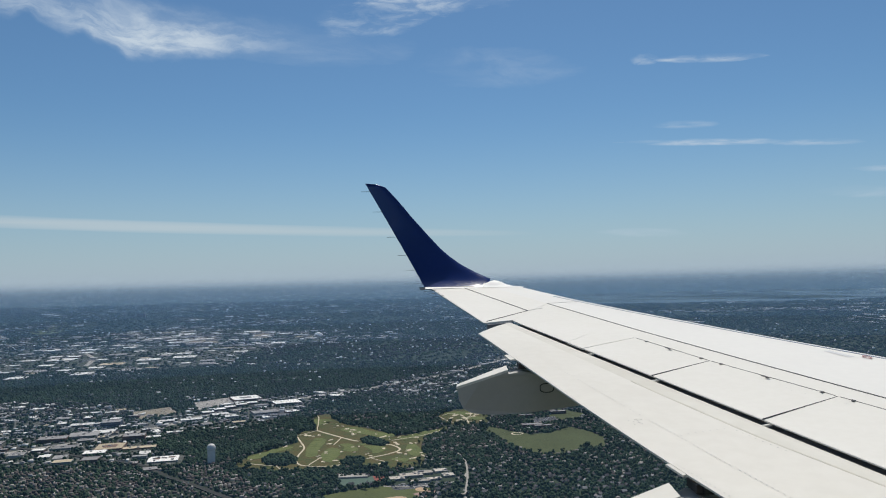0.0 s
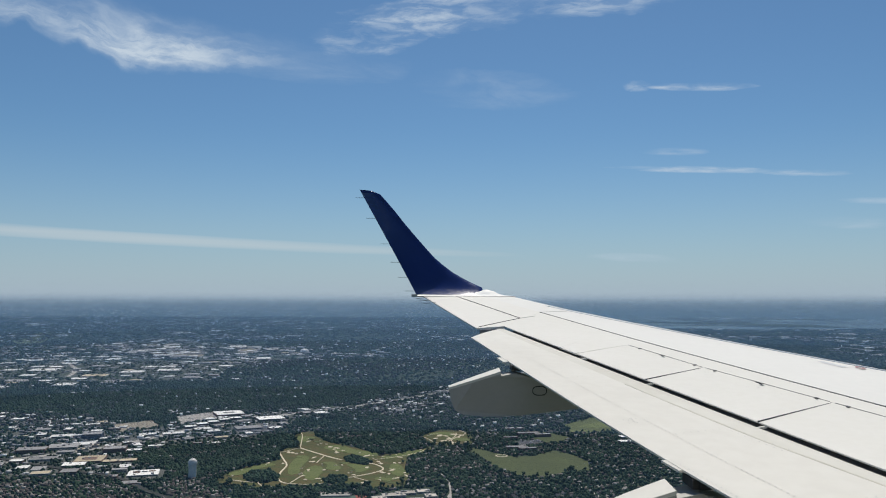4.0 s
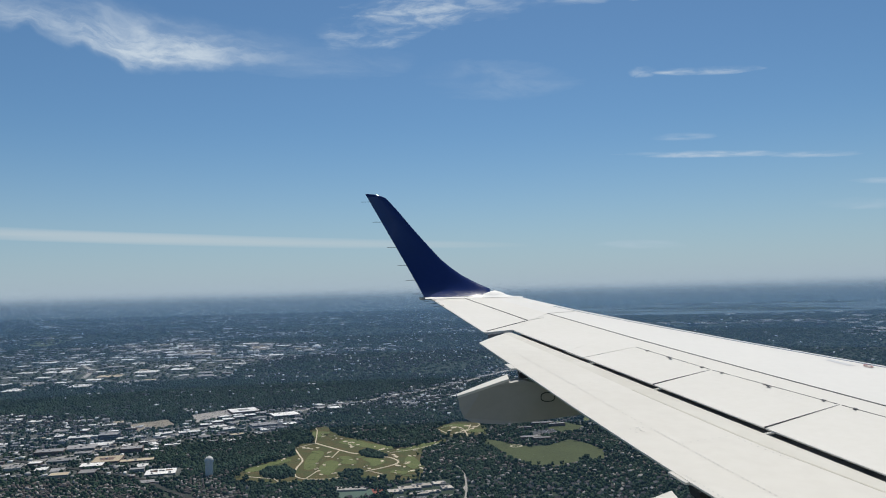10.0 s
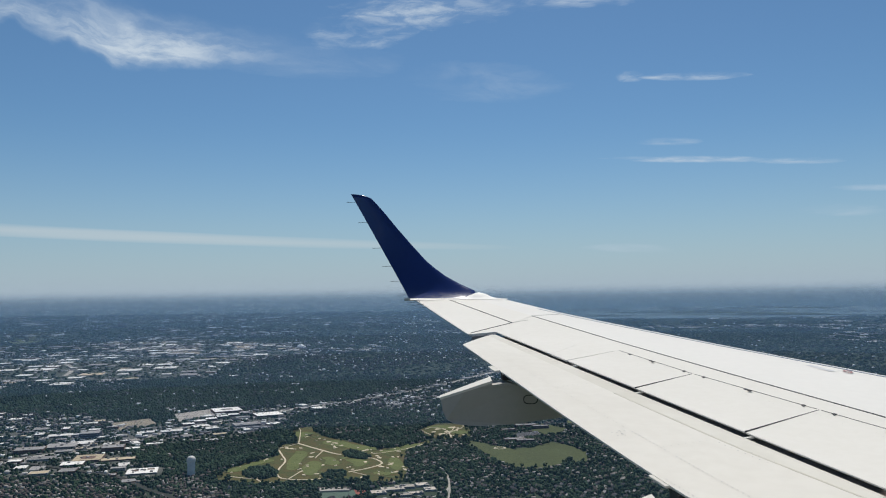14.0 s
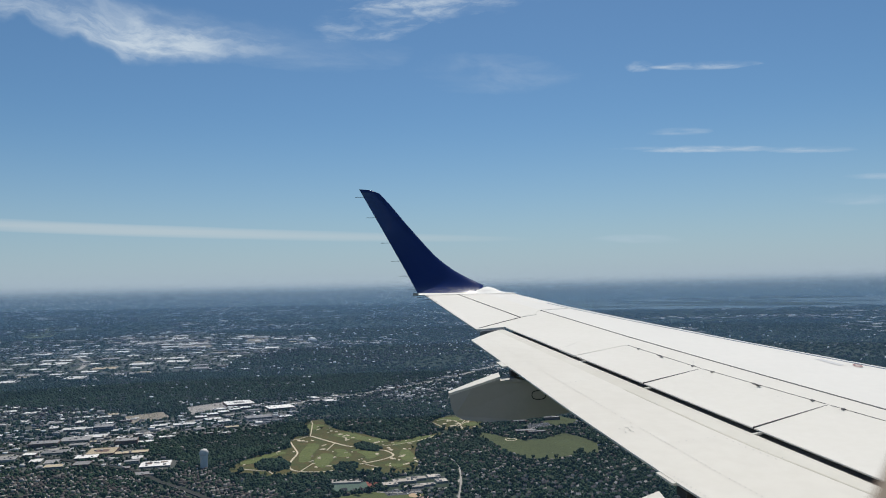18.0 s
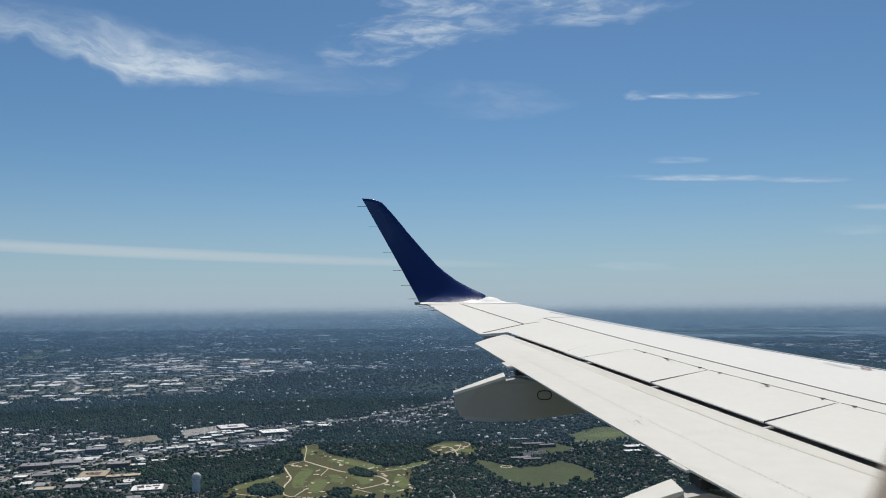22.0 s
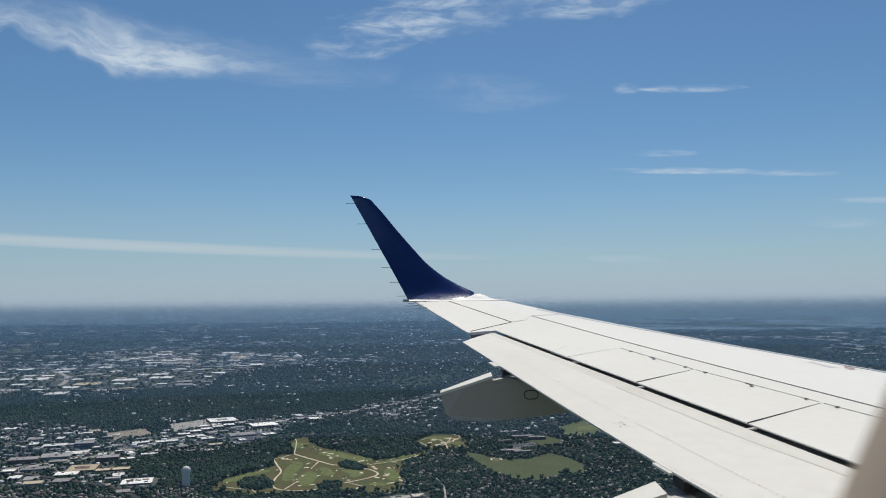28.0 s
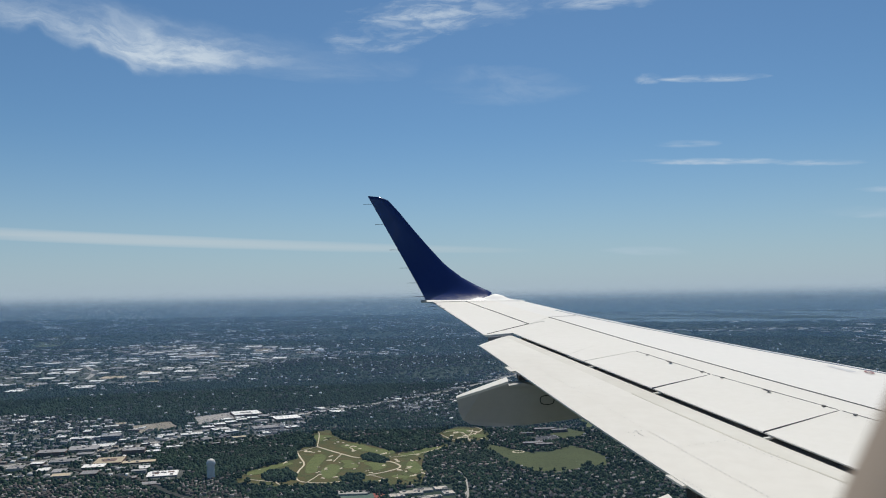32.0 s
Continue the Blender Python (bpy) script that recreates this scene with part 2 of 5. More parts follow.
SEALGAP = matter("dark_sealant_and_gap_shade", (0.018, 0.018, 0.02), rough=0.6)
GAP = matter("dark_bay", (0.24, 0.24, 0.25), (0.17, 0.17, 0.18), 0.75, big=1.2, small=9, amount=0.8)
RIVET = matter("rivet_heads", (0.60, 0.585, 0.535), rough=0.5)
FAST = matter("fastener_grey", (0.46, 0.45, 0.42), rough=0.5)
NAVY = matter("navy_gloss_paint", (0.009, 0.024, 0.130), (0.006, 0.018, 0.100), 0.15, big=1.5, small=20, amount=0.6, coat=0.5)
FILLET = matter("white_fillet_paint", (0.80, 0.79, 0.75), (0.72, 0.71, 0.67), 0.62, big=1.5, small=20, amount=0.4)
GRIME = matter("brown_seam_grime", (0.55, 0.52, 0.44), (0.64, 0.615, 0.54), 0.8, big=2.5, small=30, amount=1.0)
SLATLINE = matter("slat_joint_grey", (0.20, 0.24, 0.31), rough=0.5)
GREYM = matter("faint_grey_patch", (0.60, 0.60, 0.60), rough=0.6)
REDM = matter("red_marking", (0.36, 0.17, 0.16), rough=0.5)
TRIM = matter("beige_cabin_plastic", (0.375, 0.300, 0.230), (0.33, 0.26, 0.195), 0.55, big=3, small=60, amount=0.4)

LEAF = matter("tree_leaves", (0.039, 0.071, 0.036), (0.015, 0.032, 0.019), 0.75, big=0.025, small=0.9, amount=0.95, per_piece=0.85, piece="island")
LEAFT = matter("tree_crown_leaves", (0.042, 0.068, 0.026), (0.020, 0.040, 0.016), 0.75, big=0.3, small=2.5, amount=0.9, per_piece=0.6)
BARK = matter("bark", (0.10, 0.075, 0.05), rough=0.9)
GRASS = matter("mown_grass", (0.100, 0.118, 0.038), (0.076, 0.088, 0.030), 0.8, big=0.06, small=0.5, amount=0.9)
MEADOW = matter("meadow_grass", (0.078, 0.094, 0.034), (0.058, 0.070, 0.026), 0.8, big=0.05, small=0.4, amount=0.9)
FAIRW = matter("fairway_grass", (0.148, 0.162, 0.052), (0.100, 0.124, 0.036), 0.8, big=0.16, small=1.2, amount=1.1)
ROUGHG = matter("dry_rough_grass", (0.122, 0.086, 0.032), (0.070, 0.086, 0.026), 0.85, big=0.11, small=0.7, amount=1.25)
SAND = matter("sand", (0.66, 0.565, 0.405), (0.56, 0.475, 0.335), 0.9, big=0.3, small=3)
ASPH = matter("asphalt", (0.12, 0.12, 0.12), (0.075, 0.075, 0.078), 0.85, big=0.05, small=0.8, amount=0.9)
BANK = matter("railway_ballast", (0.062, 0.058, 0.052), (0.036, 0.042, 0.032), 0.9, big=0.08, small=0.9, amount=0.9)
CONC = matter("pale_concrete", (0.40, 0.375, 0.33), (0.30, 0.28, 0.25), 0.8, big=0.08, small=1.0, amount=0.8)
ROOFW = matter("white_roof", (0.84, 0.81, 0.75), (0.60, 0.575, 0.52), 0.6, big=0.12, small=1.2, amount=0.7, per_piece=0.35)
ROOFG = matter("grey_flat_roof", (0.34, 0.33, 0.32), (0.24, 0.23, 0.22), 0.8, big=0.12, small=1.2, amount=0.8, per_piece=0.5)
ROOFT = matter("tan_flat_roof", (0.50, 0.42, 0.29), (0.40, 0.33, 0.23), 0.8, big=0.12, small=1.2, amount=0.7, per_piece=0.3)
WALLB = matter("brick_walls", (0.20, 0.14, 0.11), (0.13, 0.09, 0.075), 0.85, big=0.2, small=2, amount=0.8, per_piece=0.5)
WALLW = matter("pale_walls", (0.46, 0.44, 0.40), (0.34, 0.33, 0.30), 0.8, big=0.2, small=2, amount=0.7, per_piece=0.4)
GLASS = matter("dark_windows", (0.03, 0.04, 0.05), rough=0.15)
GLASSWALL = matter("dark_glass_walls", (0.035, 0.05, 0.075), (0.025, 0.035, 0.05), 0.35, big=0.3, small=2)
SCHOOLR = matter("pale_tan_roof", (0.52, 0.47, 0.40), (0.42, 0.37, 0.31), 0.8, big=0.2, small=1.5, amount=0.8, per_piece=0.4)
TANLOT = matter("tan_gravel", (0.33, 0.285, 0.215), (0.22, 0.20, 0.15), 0.9, big=0.06, small=0.5, amount=0.9)
SHING = matter("roof_shingles", (0.15, 0.14, 0.135), (0.09, 0.085, 0.08), 0.85, big=0.5, small=4, amount=0.7, per_piece=0.5, light=(0.44, 0.41, 0.375))
SHINGI = matter("roof_shingles_far", (0.125, 0.110, 0.098), (0.070, 0.064, 0.058), 0.85, big=0.02, small=0.5, amount=0.7, per_piece=0.38, piece="island", light=(0.74, 0.74, 0.72))
SHINGN = matter("brown_shingles", (0.150, 0.128, 0.108), (0.070, 0.062, 0.055), 0.85, big=0.05, small=0.6, amount=0.8, per_piece=0.50, piece="island", light=(0.40, 0.365, 0.325))
SHINGF = matter("roofs_among_far_trees", (0.070, 0.074, 0.070), (0.042, 0.050, 0.045), 0.85, big=0.01, small=0.3, amount=0.8, per_piece=0.16, piece="island", light=(0.86, 0.84, 0.80))
ROOFI = matter("flat_roofs_far", (0.27, 0.265, 0.26), (0.15, 0.148, 0.145), 0.8, big=0.02, small=0.3, amount=0.9, per_piece=0.58, piece="island", light=(0.82, 0.80, 0.75))
TOWER = matter("water_tower_paint", (0.68, 0.67, 0.64), (0.58, 0.57, 0.55), 0.6, big=0.3, small=2, amount=0.6)
RED = matter("red_court", (0.30, 0.10, 0.07), (0.22, 0.08, 0.06), 0.8, big=0.2, small=2)
COURT = matter("green_court", (0.10, 0.145, 0.11), (0.08, 0.115, 0.09), 0.8, big=0.2, small=2)
WATER = matter("pond_water", (0.02, 0.035, 0.045), rough=0.12)


def land_matter():
    """Far suburbs: green with streets' and roofs' flecks."""
    m = bpy.data.materials.new("land")
    m.use_nodes = True
    k = Nodes(m.node_tree)
    where = k.put("ShaderNodeNewGeometry").outputs["Position"]
    big, mid, fine = k.noise(where, 0.004, 5.0), k.noise(where, 0.03, 4.0), k.noise(where, 0.5, 3.0)
    green = k.mix(k.smooth(mid, 0.35, 0.65), (0.024, 0.040, 0.024, 1), (0.042, 0.060, 0.036, 1))
    green = k.mix(k.smooth(fine, 0.45, 0.75), green, (0.060, 0.068, 0.046, 1))
    cells = k.put("ShaderNodeTexVoronoi", {"Vector": where, "Scale": 0.30})
    pick = k.put("ShaderNodeSeparateColor", {0: cells.outputs["Color"]}).outputs
    houses = k.math("MULTIPLY", k.smooth(pick[0], 0.80, 0.83), k.math("LESS_THAN", cells.outputs["Distance"], 0.34))
    houses = k.math("MULTIPLY", houses, k.smooth(big, 0.40, 0.52))
    tone = k.mix(pick[1], (0.06, 0.06, 0.065, 1), (0.30, 0.295, 0.29, 1))
    colour = k.mix(houses, green, tone)
    k.put("ShaderNodeOutputMaterial", {0: k.put("ShaderNodeBsdfPrincipled", {"Base Color": colour, "Roughness": 0.9, "Specular IOR Level": 0.08}).outputs[0]})
    return m


LAND = land_matter()


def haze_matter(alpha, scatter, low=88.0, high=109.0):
    """A sheet coloured as haze: scatters a little light, passes the rest, thins out upwards."""
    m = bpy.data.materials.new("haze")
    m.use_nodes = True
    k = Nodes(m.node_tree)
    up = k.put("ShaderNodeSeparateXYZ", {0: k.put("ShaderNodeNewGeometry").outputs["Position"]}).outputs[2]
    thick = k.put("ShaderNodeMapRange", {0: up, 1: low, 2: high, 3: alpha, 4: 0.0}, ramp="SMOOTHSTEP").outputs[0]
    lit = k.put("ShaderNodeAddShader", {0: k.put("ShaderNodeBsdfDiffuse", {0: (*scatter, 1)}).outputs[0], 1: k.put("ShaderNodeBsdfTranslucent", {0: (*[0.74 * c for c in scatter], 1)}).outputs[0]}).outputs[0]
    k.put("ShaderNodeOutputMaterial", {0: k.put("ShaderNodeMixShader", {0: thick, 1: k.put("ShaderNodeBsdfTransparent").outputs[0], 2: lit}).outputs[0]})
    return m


# ---- mesh helpers ----


def mesh_of(name, verts, faces, materials, slots=None, smooth=False):
    me = bpy.data.meshes.new(name)
    me.from_pydata([tuple(v) for v in verts], [], faces)
    for m in materials:
        me.materials.append(m)
    if slots is not None:
        me.polygons.foreach_set("material_index", slots)
    if smooth:
        me.polygons.foreach_set("use_smooth", [True] * len(me.polygons))
    me.update()
    return me


def part(name, me, parent, label="", at=None):
    ob = new(name, me)
    ob.parent = parent
    if at is not None:
        ob.matrix_basis = at
    return tagged(ob, label) if label else ob


def thing(name, label, category, at=(0, 0, 0), group="", kind="", turn=0.0):
    ob = new(name)
    ob.empty_display_size = 0.1
    ob.matrix_basis = pose(*at, 0, 0, turn)
    return tagged(ob, label, category, group, kind)


def box(x0, y0, z0, x1, y1, z1):
    v = [(x, y, z) for z in (z0, z1) for y in (y0, y1) for x in (x0, x1)]
    return v, [(0, 2, 3, 1), (4, 5, 7, 6), (0, 1, 5, 4), (2, 6, 7, 3), (0, 4, 6, 2), (1, 3, 7, 5)]


def join(*pieces):
    verts, faces = [], []
    for v, f in pieces:
        o = len(verts)
        verts += list(v)
        faces += [tuple(i + o for i in q) for q in f]
    return verts, faces


def prism(outline, z0, z1):
    """A flat-topped block over an outline, corners counter-clockwise from above."""
    c = len(outline)
    v = [(x, y, z0) for x, y in outline] + [(x, y, z1) for x, y in outline]
    f = [tuple(range(c - 1, -1, -1)), tuple(range(c, 2 * c))] + [(i, (i + 1) % c, c + (i + 1) % c, c + i) for i in range(c)]
    return v, f


def turn_ccw(outline):
    area = sum(a[0] * b[1] - b[0] * a[1] for a, b in zip(outline, outline[1:] + outline[:1]))
    return outline if area > 0 else outline[::-1]


def line(p, q):
    """x along a straight line in plan, from its two ends (x, y)."""
    return lambda y: p[0] + (q[0] - p[0]) * (y - p[1]) / (q[1] - p[1])


# ---- the aircraft's wing ----
# Plan in metres from the seat: x ahead, y outboard, z up from the eye.


def course(*pts):
    """x along a gently bent line in plan, from its points (x, y) in order of y."""
    def at(y):
        i = 0
        while i < len(pts) - 2 and y > pts[i + 1][1]:
            i += 1
        (ax, ay), (bx, by) = pts[i], pts[i + 1]
        return ax + (bx - ax) * (y - ay) / (by - ay)
    return at


DECK = lambda y: -1.5 + 0.12 * y
LEAD = course((3.935, 6.857), (3.125, 8.162), (2.295, 9.570), (1.685, 10.684), (1.180, 11.815))
SPAR = course((3.165, 5.621), (2.600, 6.948), (1.986, 8.442), (1.258, 10.381))
HINGE = course((2.984, 5.424), (2.255, 7.030), (1.846, 8.094))
SLOT = line((2.345, 4.558), (0.707, 9.271))
TAIL = line((0.390, 9.121), (-0.239, 11.913))
FLAPT = course((1.441, 3.871), (1.238, 4.587), (0.945, 5.752), (0.304, 8.510))
AILER = line((0.953, 9.863), (0.098, 12.386))


def slab(ys, front, back, top_f, top_b, thick_f, thick_b, steps=6, bow=0.0, nose=0.0, reach=0.6):
    """A swept panel between two lines in plan. ys: its rows, each y or (y at the back, y at the front).
    top_f, top_b: height over the deck at its front and back edges; nose: how far its front bends down."""
    v, f = [], []
    cols = steps + 1
    for row in ys:
        yb, yf = row if isinstance(row, tuple) else (row, row)
        xf, xb = front(yf), back(yb)
        for side in (1, 0):
            for i in range(cols):
                s = i / steps
                x, y = xf + (xb - xf) * s, yf + (yb - yf) * s
                z = DECK(y) + top_f + (top_b - top_f) * s + bow * 4 * s * (1 - s)
                if nose:
                    z -= nose * max(0.0, 1 - s / reach) ** 2.0
                if not side:
                    z -= thick_f + (thick_b - thick_f) * s
                v.append((x, y, z))
    for j in range(len(ys) - 1):
        a, b = j * 2 * cols, (j + 1) * 2 * cols
        for i in range(steps):
            f.append((a + i, b + i, b + i + 1, a + i + 1))
            f.append((a + cols + i, a + cols + i + 1, b + cols + i + 1, b + cols + i))
        f.append((a, a + cols, b + cols, b))
        f.append((a + steps, b + steps, b + cols + steps, a + cols + steps))
    for a in (0, (len(ys) - 1) * 2 * cols):
        f.append(tuple([a + i for i in range(cols)] + [a + cols + i for i in range(cols - 1, -1, -1)]))
    return v, f


def span(y0, y1, c=9):
    return [y0 + (y1 - y0) * i / (c - 1) for i in range(c)]


LIE = pose(0, 0, H, *BANKED)
wing = thing("airplane_wing", "white airliner wing with a navy blue upturned winglet", "wing")
wing.matrix_basis = LIE


def wing_part(name, shape, material, label="", smooth=False, parent=None):
    return part(name, mesh_of(name, *shape, [material], smooth=smooth), parent or wing, label)


def off(fn, d):
    return lambda y: fn(y) + d


def skewed(lo, hi, c=9):
    """Rows between two (back, front) ends."""
    return [(lo[0] + (hi[0] - lo[0]) * i / (c - 1), lo[1] + (hi[1] - lo[1]) * i / (c - 1)) for i in range(c)]


def strip_along(pts, wide, up=0.004):
    """A thin dark joint line lying on the deck, along points (x, y)."""
    v, f = [], []
    for i, (x, y) in enumerate(pts):
        (ax, ay), (bx, by) = pts[max(0, i - 1)], pts[min(len(pts) - 1, i + 1)]
        d = math.hypot(bx - ax, by - ay)
        ox, oy = -(by - ay) / d * wide / 2, (bx - ax) / d * wide / 2
        for s in (1, -1):
            for z in (up, -0.01):
                v.append((x + s * ox, y + s * oy, DECK(y) + z))
    for i in range(len(pts) - 1):
        a, b = 4 * i, 4 * i + 4
        f += [(a, a + 2, b + 2, b), (a + 1, b + 1, b + 3, a + 3), (a, b, b + 1, a + 1), (a + 2, a + 3, b + 3, b + 2)]
    f += [(0, 1, 3, 2), (len(v) - 4, len(v) - 2, len(v) - 1, len(v) - 3)]
    return v, f


wing_part("leading_edge", slab(span(0.335, 12.15, 25), LEAD, SPAR, -0.002, 0.0, 0.10, 0.30, 18, 0.0, 0.014, 0.10), SLAT, "pale grey wing leading edge")
wing_part("slat_edge", strip_along([(LEAD(y) - 0.125, y) for y in span(0.5, 11.0, 16)], 0.024, 0.0016), SLATLINE, "thin blue-grey slat joint along the leading edge")
wing_part("wing_box", slab(skewed((0.335, 0.335), (8.612, 8.85), 13), SPAR, HINGE, 0.0, 0.0, 0.34, 0.30, 4), WHITE, "white riveted wing skin")
wing_part("lower_skin", slab(span(0.4, 8.9, 9), off(LEAD, -0.45), off(SLOT, 0.12), -0.22, -0.14, 0.25, 0.08, 6), GREYP, "grey lower wing skin")
# outer wing, aileron and the tip
wing_part("outer_skin", slab(skewed((7.98, 8.85), (9.255, 10.37), 5), SPAR, SLOT, 0.0, -0.002, 0.20, 0.010, 6), WHITE, "white outer wing skin")
wing_part("tip_skin", slab(skewed((9.863, 10.375), (12.13, 12.15), 7), SPAR, AILER, 0.0, 0.0, 0.16, 0.12, 4), WHITE, "white wing tip skin")
rim = [(0.392, 9.115), (0.712, 9.250), (1.258, 10.372), (0.956, 9.868), (0.395, 9.150)]
wing_part("rib_plate", ([(x, y, DECK(y) + z) for z in (-0.02, -0.001) for x, y in rim], prism(rim, 0, 1)[1]), WHITE, "white wing skin beside the aileron")
under = [(0.425, 9.09), (0.712, 9.215), (0.712, 9.245), (0.425, 9.125)]
wing_part("slot_end", ([(x, y, DECK(y) + z) for z in (-0.075, -0.021) for x, y in under], prism(under, 0, 1)[1]), GAP, "dark end of the flap slot")
wing_part("aileron", slab(skewed((9.160, 9.872), (12.13, 12.13), 9), AILER, TAIL, 0.0, -0.005, 0.11, 0.012, 4), WHITE, "white aileron")
wing_part("aileron_joint", strip_along([(AILER(y), y) for y in span(9.87, 12.12, 5)], 0.020), SEALGAP, "dark aileron hinge joint")
wing_part("rib_joint", strip_along([(0.425, 9.198), (0.709, 9.560), (0.953, 9.863)], 0.012), SEALGAP, "grey rib joint")
wing_part("rib_joint", strip_along([(0.960, 9.870), (1.06, 9.96), (1.167, 10.043)], 0.008, 0.003), RIVET, "faint end of the rib joint")
wing_part("spar_joint", strip_along([(SPAR(y), y) for y in span(0.5, 10.375, 12)], 0.020, 0.003), SEALGAP, "long dark joint line behind the leading edge")
wing_part("slat_joint", strip_along([(1.258, 10.381), (1.46, 10.44), (1.622, 10.475)], 0.007, 0.003), RIVET, "thin slat joint line")
# lift spoilers in front of the slot
BREAKS = [(7.67, 8.09), (6.58, 7.03), (5.36, 5.845), (4.12, 4.65), (2.80, 3.35), (0.5, 1.1)]
wing_part("fixed_panel", slab(skewed((7.680, 8.10), (7.98, 8.612), 5), HINGE, SLOT, 0.0, -0.004, 0.05, 0.014, 3), WHITE, "white fixed panel")
for hi, lo in zip(BREAKS, BREAKS[1:]):
    wing_part("spoiler", slab(skewed((lo[0] + 0.004, lo[1] + 0.004), (hi[0] - 0.004, hi[1] - 0.004), 5), HINGE, SLOT, 0.002, -0.004, 0.05, 0.009, 3), WHITE, "white spoiler panel")
for b_, f_ in BREAKS[1:-1]:
    wing_part("spoiler_joint", strip_along([(SLOT(b_) + (HINGE(f_) - SLOT(b_)) * t, b_ + (f_ - b_) * t) for t in (0.0, 0.5, 1.0)], 0.008, 0.003), SEALGAP, "dark joint between spoilers")
wing_part("slot_bay", slab(skewed((0.45, 0.45), (9.0, 9.22)), off(SLOT, 0.10), off(SLOT, -0.14), -0.045, -0.07, 0.10, 0.06, 1), GAP, "dark open slot")
for hi, lo in zip(BREAKS, BREAKS[1:]):
    wing_part("hinge_joint", strip_along([(HINGE(y), y) for y in span(lo[1] + 0.02, hi[1] - 0.02, 3)], 0.009), SEALGAP, "thin spoiler hinge joint")
for b_ in (7.50, 6.50, 5.30, 4.05):
    wing_part("slot_bracket", slab([b_ - 0.008, b_ + 0.008], off(SLOT, 0.01), off(SLOT, -0.060), -0.014, -0.024, 0.012, 0.012, 1), WHITE, "small white slot bracket")
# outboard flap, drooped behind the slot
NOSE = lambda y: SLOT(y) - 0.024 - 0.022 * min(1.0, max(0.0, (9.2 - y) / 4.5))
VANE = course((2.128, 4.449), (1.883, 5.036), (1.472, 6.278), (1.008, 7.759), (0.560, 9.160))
# nose strip in a darker cream than the flap behind it
wing_part("flap_nose", slab(skewed((0.335, 0.335), (9.02, 9.20), 17), NOSE, VANE, -0.026, -0.002, 0.12, 0.12, 8, 0.006), CREAMN, "darker cream nose of the flap")
wing_part("flap", slab(skewed((0.335, 0.335), (8.51, 9.015), 17), VANE, FLAPT, 0.0, 0.0, 0.11, 0.012, 8, 0.006), CREAM, "cream white trailing edge flap")
wing_part("flap_tab", slab([7.28, 7.47], off(FLAPT, 0.03), off(FLAPT, -0.045), 0.002, -0.006, 0.02, 0.012, 2), CREAM, "small step on the flap edge")
wing_part("flap_tab", slab([4.42, 4.59], off(FLAPT, 0.03), off(FLAPT, -0.020), 0.002, -0.006, 0.02, 0.012, 2), CREAM, "small step on the flap edge")
wing_part("nav_light", slab([11.66, 12.12], off(LEAD, 0.050), off(LEAD, -0.06), -0.030, -0.012, 0.05, 0.05, 3), GLASS, "dark navigation light lens")

# winglet
WZ = (0.0, 0.088, 0.176, 0.299, 0.432, 0.549, 0.801, 1.063, 1.336, 1.582, 1.61, 1.628)
WL = (0.80, 0.587, 0.401, 0.186, 0.012, -0.119, -0.341, -0.564, -0.780, -0.988, -1.033, -1.10)
TIP_Z = 1.628


def winglet_y(z):
    return 12.11 + 0.09 * (1 - math.exp(-max(z + 0.035, 0.0) * 22)) + 0.42 * (1 - math.exp(-max(z, 0.0) * 2.2)) + 0.10 * z


def winglet_back(z):
    return -0.395 - 0.557 * z


def winglet_shape():
    v, f = [], []
    rows = 36
    chord = (0.0, 0.02, 0.06, 0.14, 0.3, 0.6, 0.85, 1.0)
    thick = (0.0, 0.36, 0.62, 0.88, 1.0, 0.7, 0.3, 0.0)
    ring = len(chord) * 2
    for j in range(rows + 1):
        z = -0.035 + (TIP_Z + 0.035) * (j / rows) ** 1.25
        lead = min(0.62, float(np.interp(z, WZ, WL)))
        back = winglet_back(z)
        y = winglet_y(z)
        th = 0.045 * (1 - 0.5 * max(z, 0) / TIP_Z)
        for side in (1, -1):
            for c, t in zip(chord, thick):
                drop = 0.022 * (max(z, 0) / TIP_Z) ** 10 * (1 - c)
                v.append((lead + (back - lead) * c, y - side * th * t, z - drop))
    m = len(chord)
    for j in range(rows):
        a, b = j * ring, (j + 1) * ring
        for i in range(m - 1):
            f.append((a + i, a + i + 1, b + i + 1, b + i))
            f.append((a + m + i, b + m + i, b + m + i + 1, a + m + i + 1))
    t = rows * ring
    f.append(tuple([t + i for i in range(m)] + [t + m + i for i in range(m - 1, -1, -1)]))
    return v, f


winglet = wing_part("winglet", winglet_shape(), NAVY, "glossy navy blue winglet", True)
brow = [(-0.36, -0.030), (-0.10, -0.022), (0.10, -0.018), (0.25, -0.014), (0.38, -0.014), (0.47, -0.008), (0.55, 0.008), (0.62, 0.036), (0.68, 0.046), (0.78, 0.022), (0.86, -0.020), (0.985, -0.050), (1.10, -0.075)]
foot = [(x, 12.00, DECK(12.00) + 0.004) for x, z in brow] + [(x, 12.08, DECK(12.08) + 0.30 * (z - DECK(12.08)) + 0.005) for x, z in brow] + [(x, 12.13, z) for x, z in brow] + [(x, 12.26, z - 0.02) for x, z in brow]
c = len(brow)
wing_part("winglet_fillet", (foot, [(r_ * c + i, r_ * c + i + 1, r_ * c + c + 1 + i, r_ * c + c + i) for r_ in range(3) for i in range(c - 1)]), FILLET, "white winglet root fillet", True)
wing_part("winglet_root", slab(span(12.12, 12.30, 3), LEAD, TAIL, 0.004, 0.006, 0.08, 0.02, 8, 0.01, 0.05), WHITE, "white wing tip edge", True)
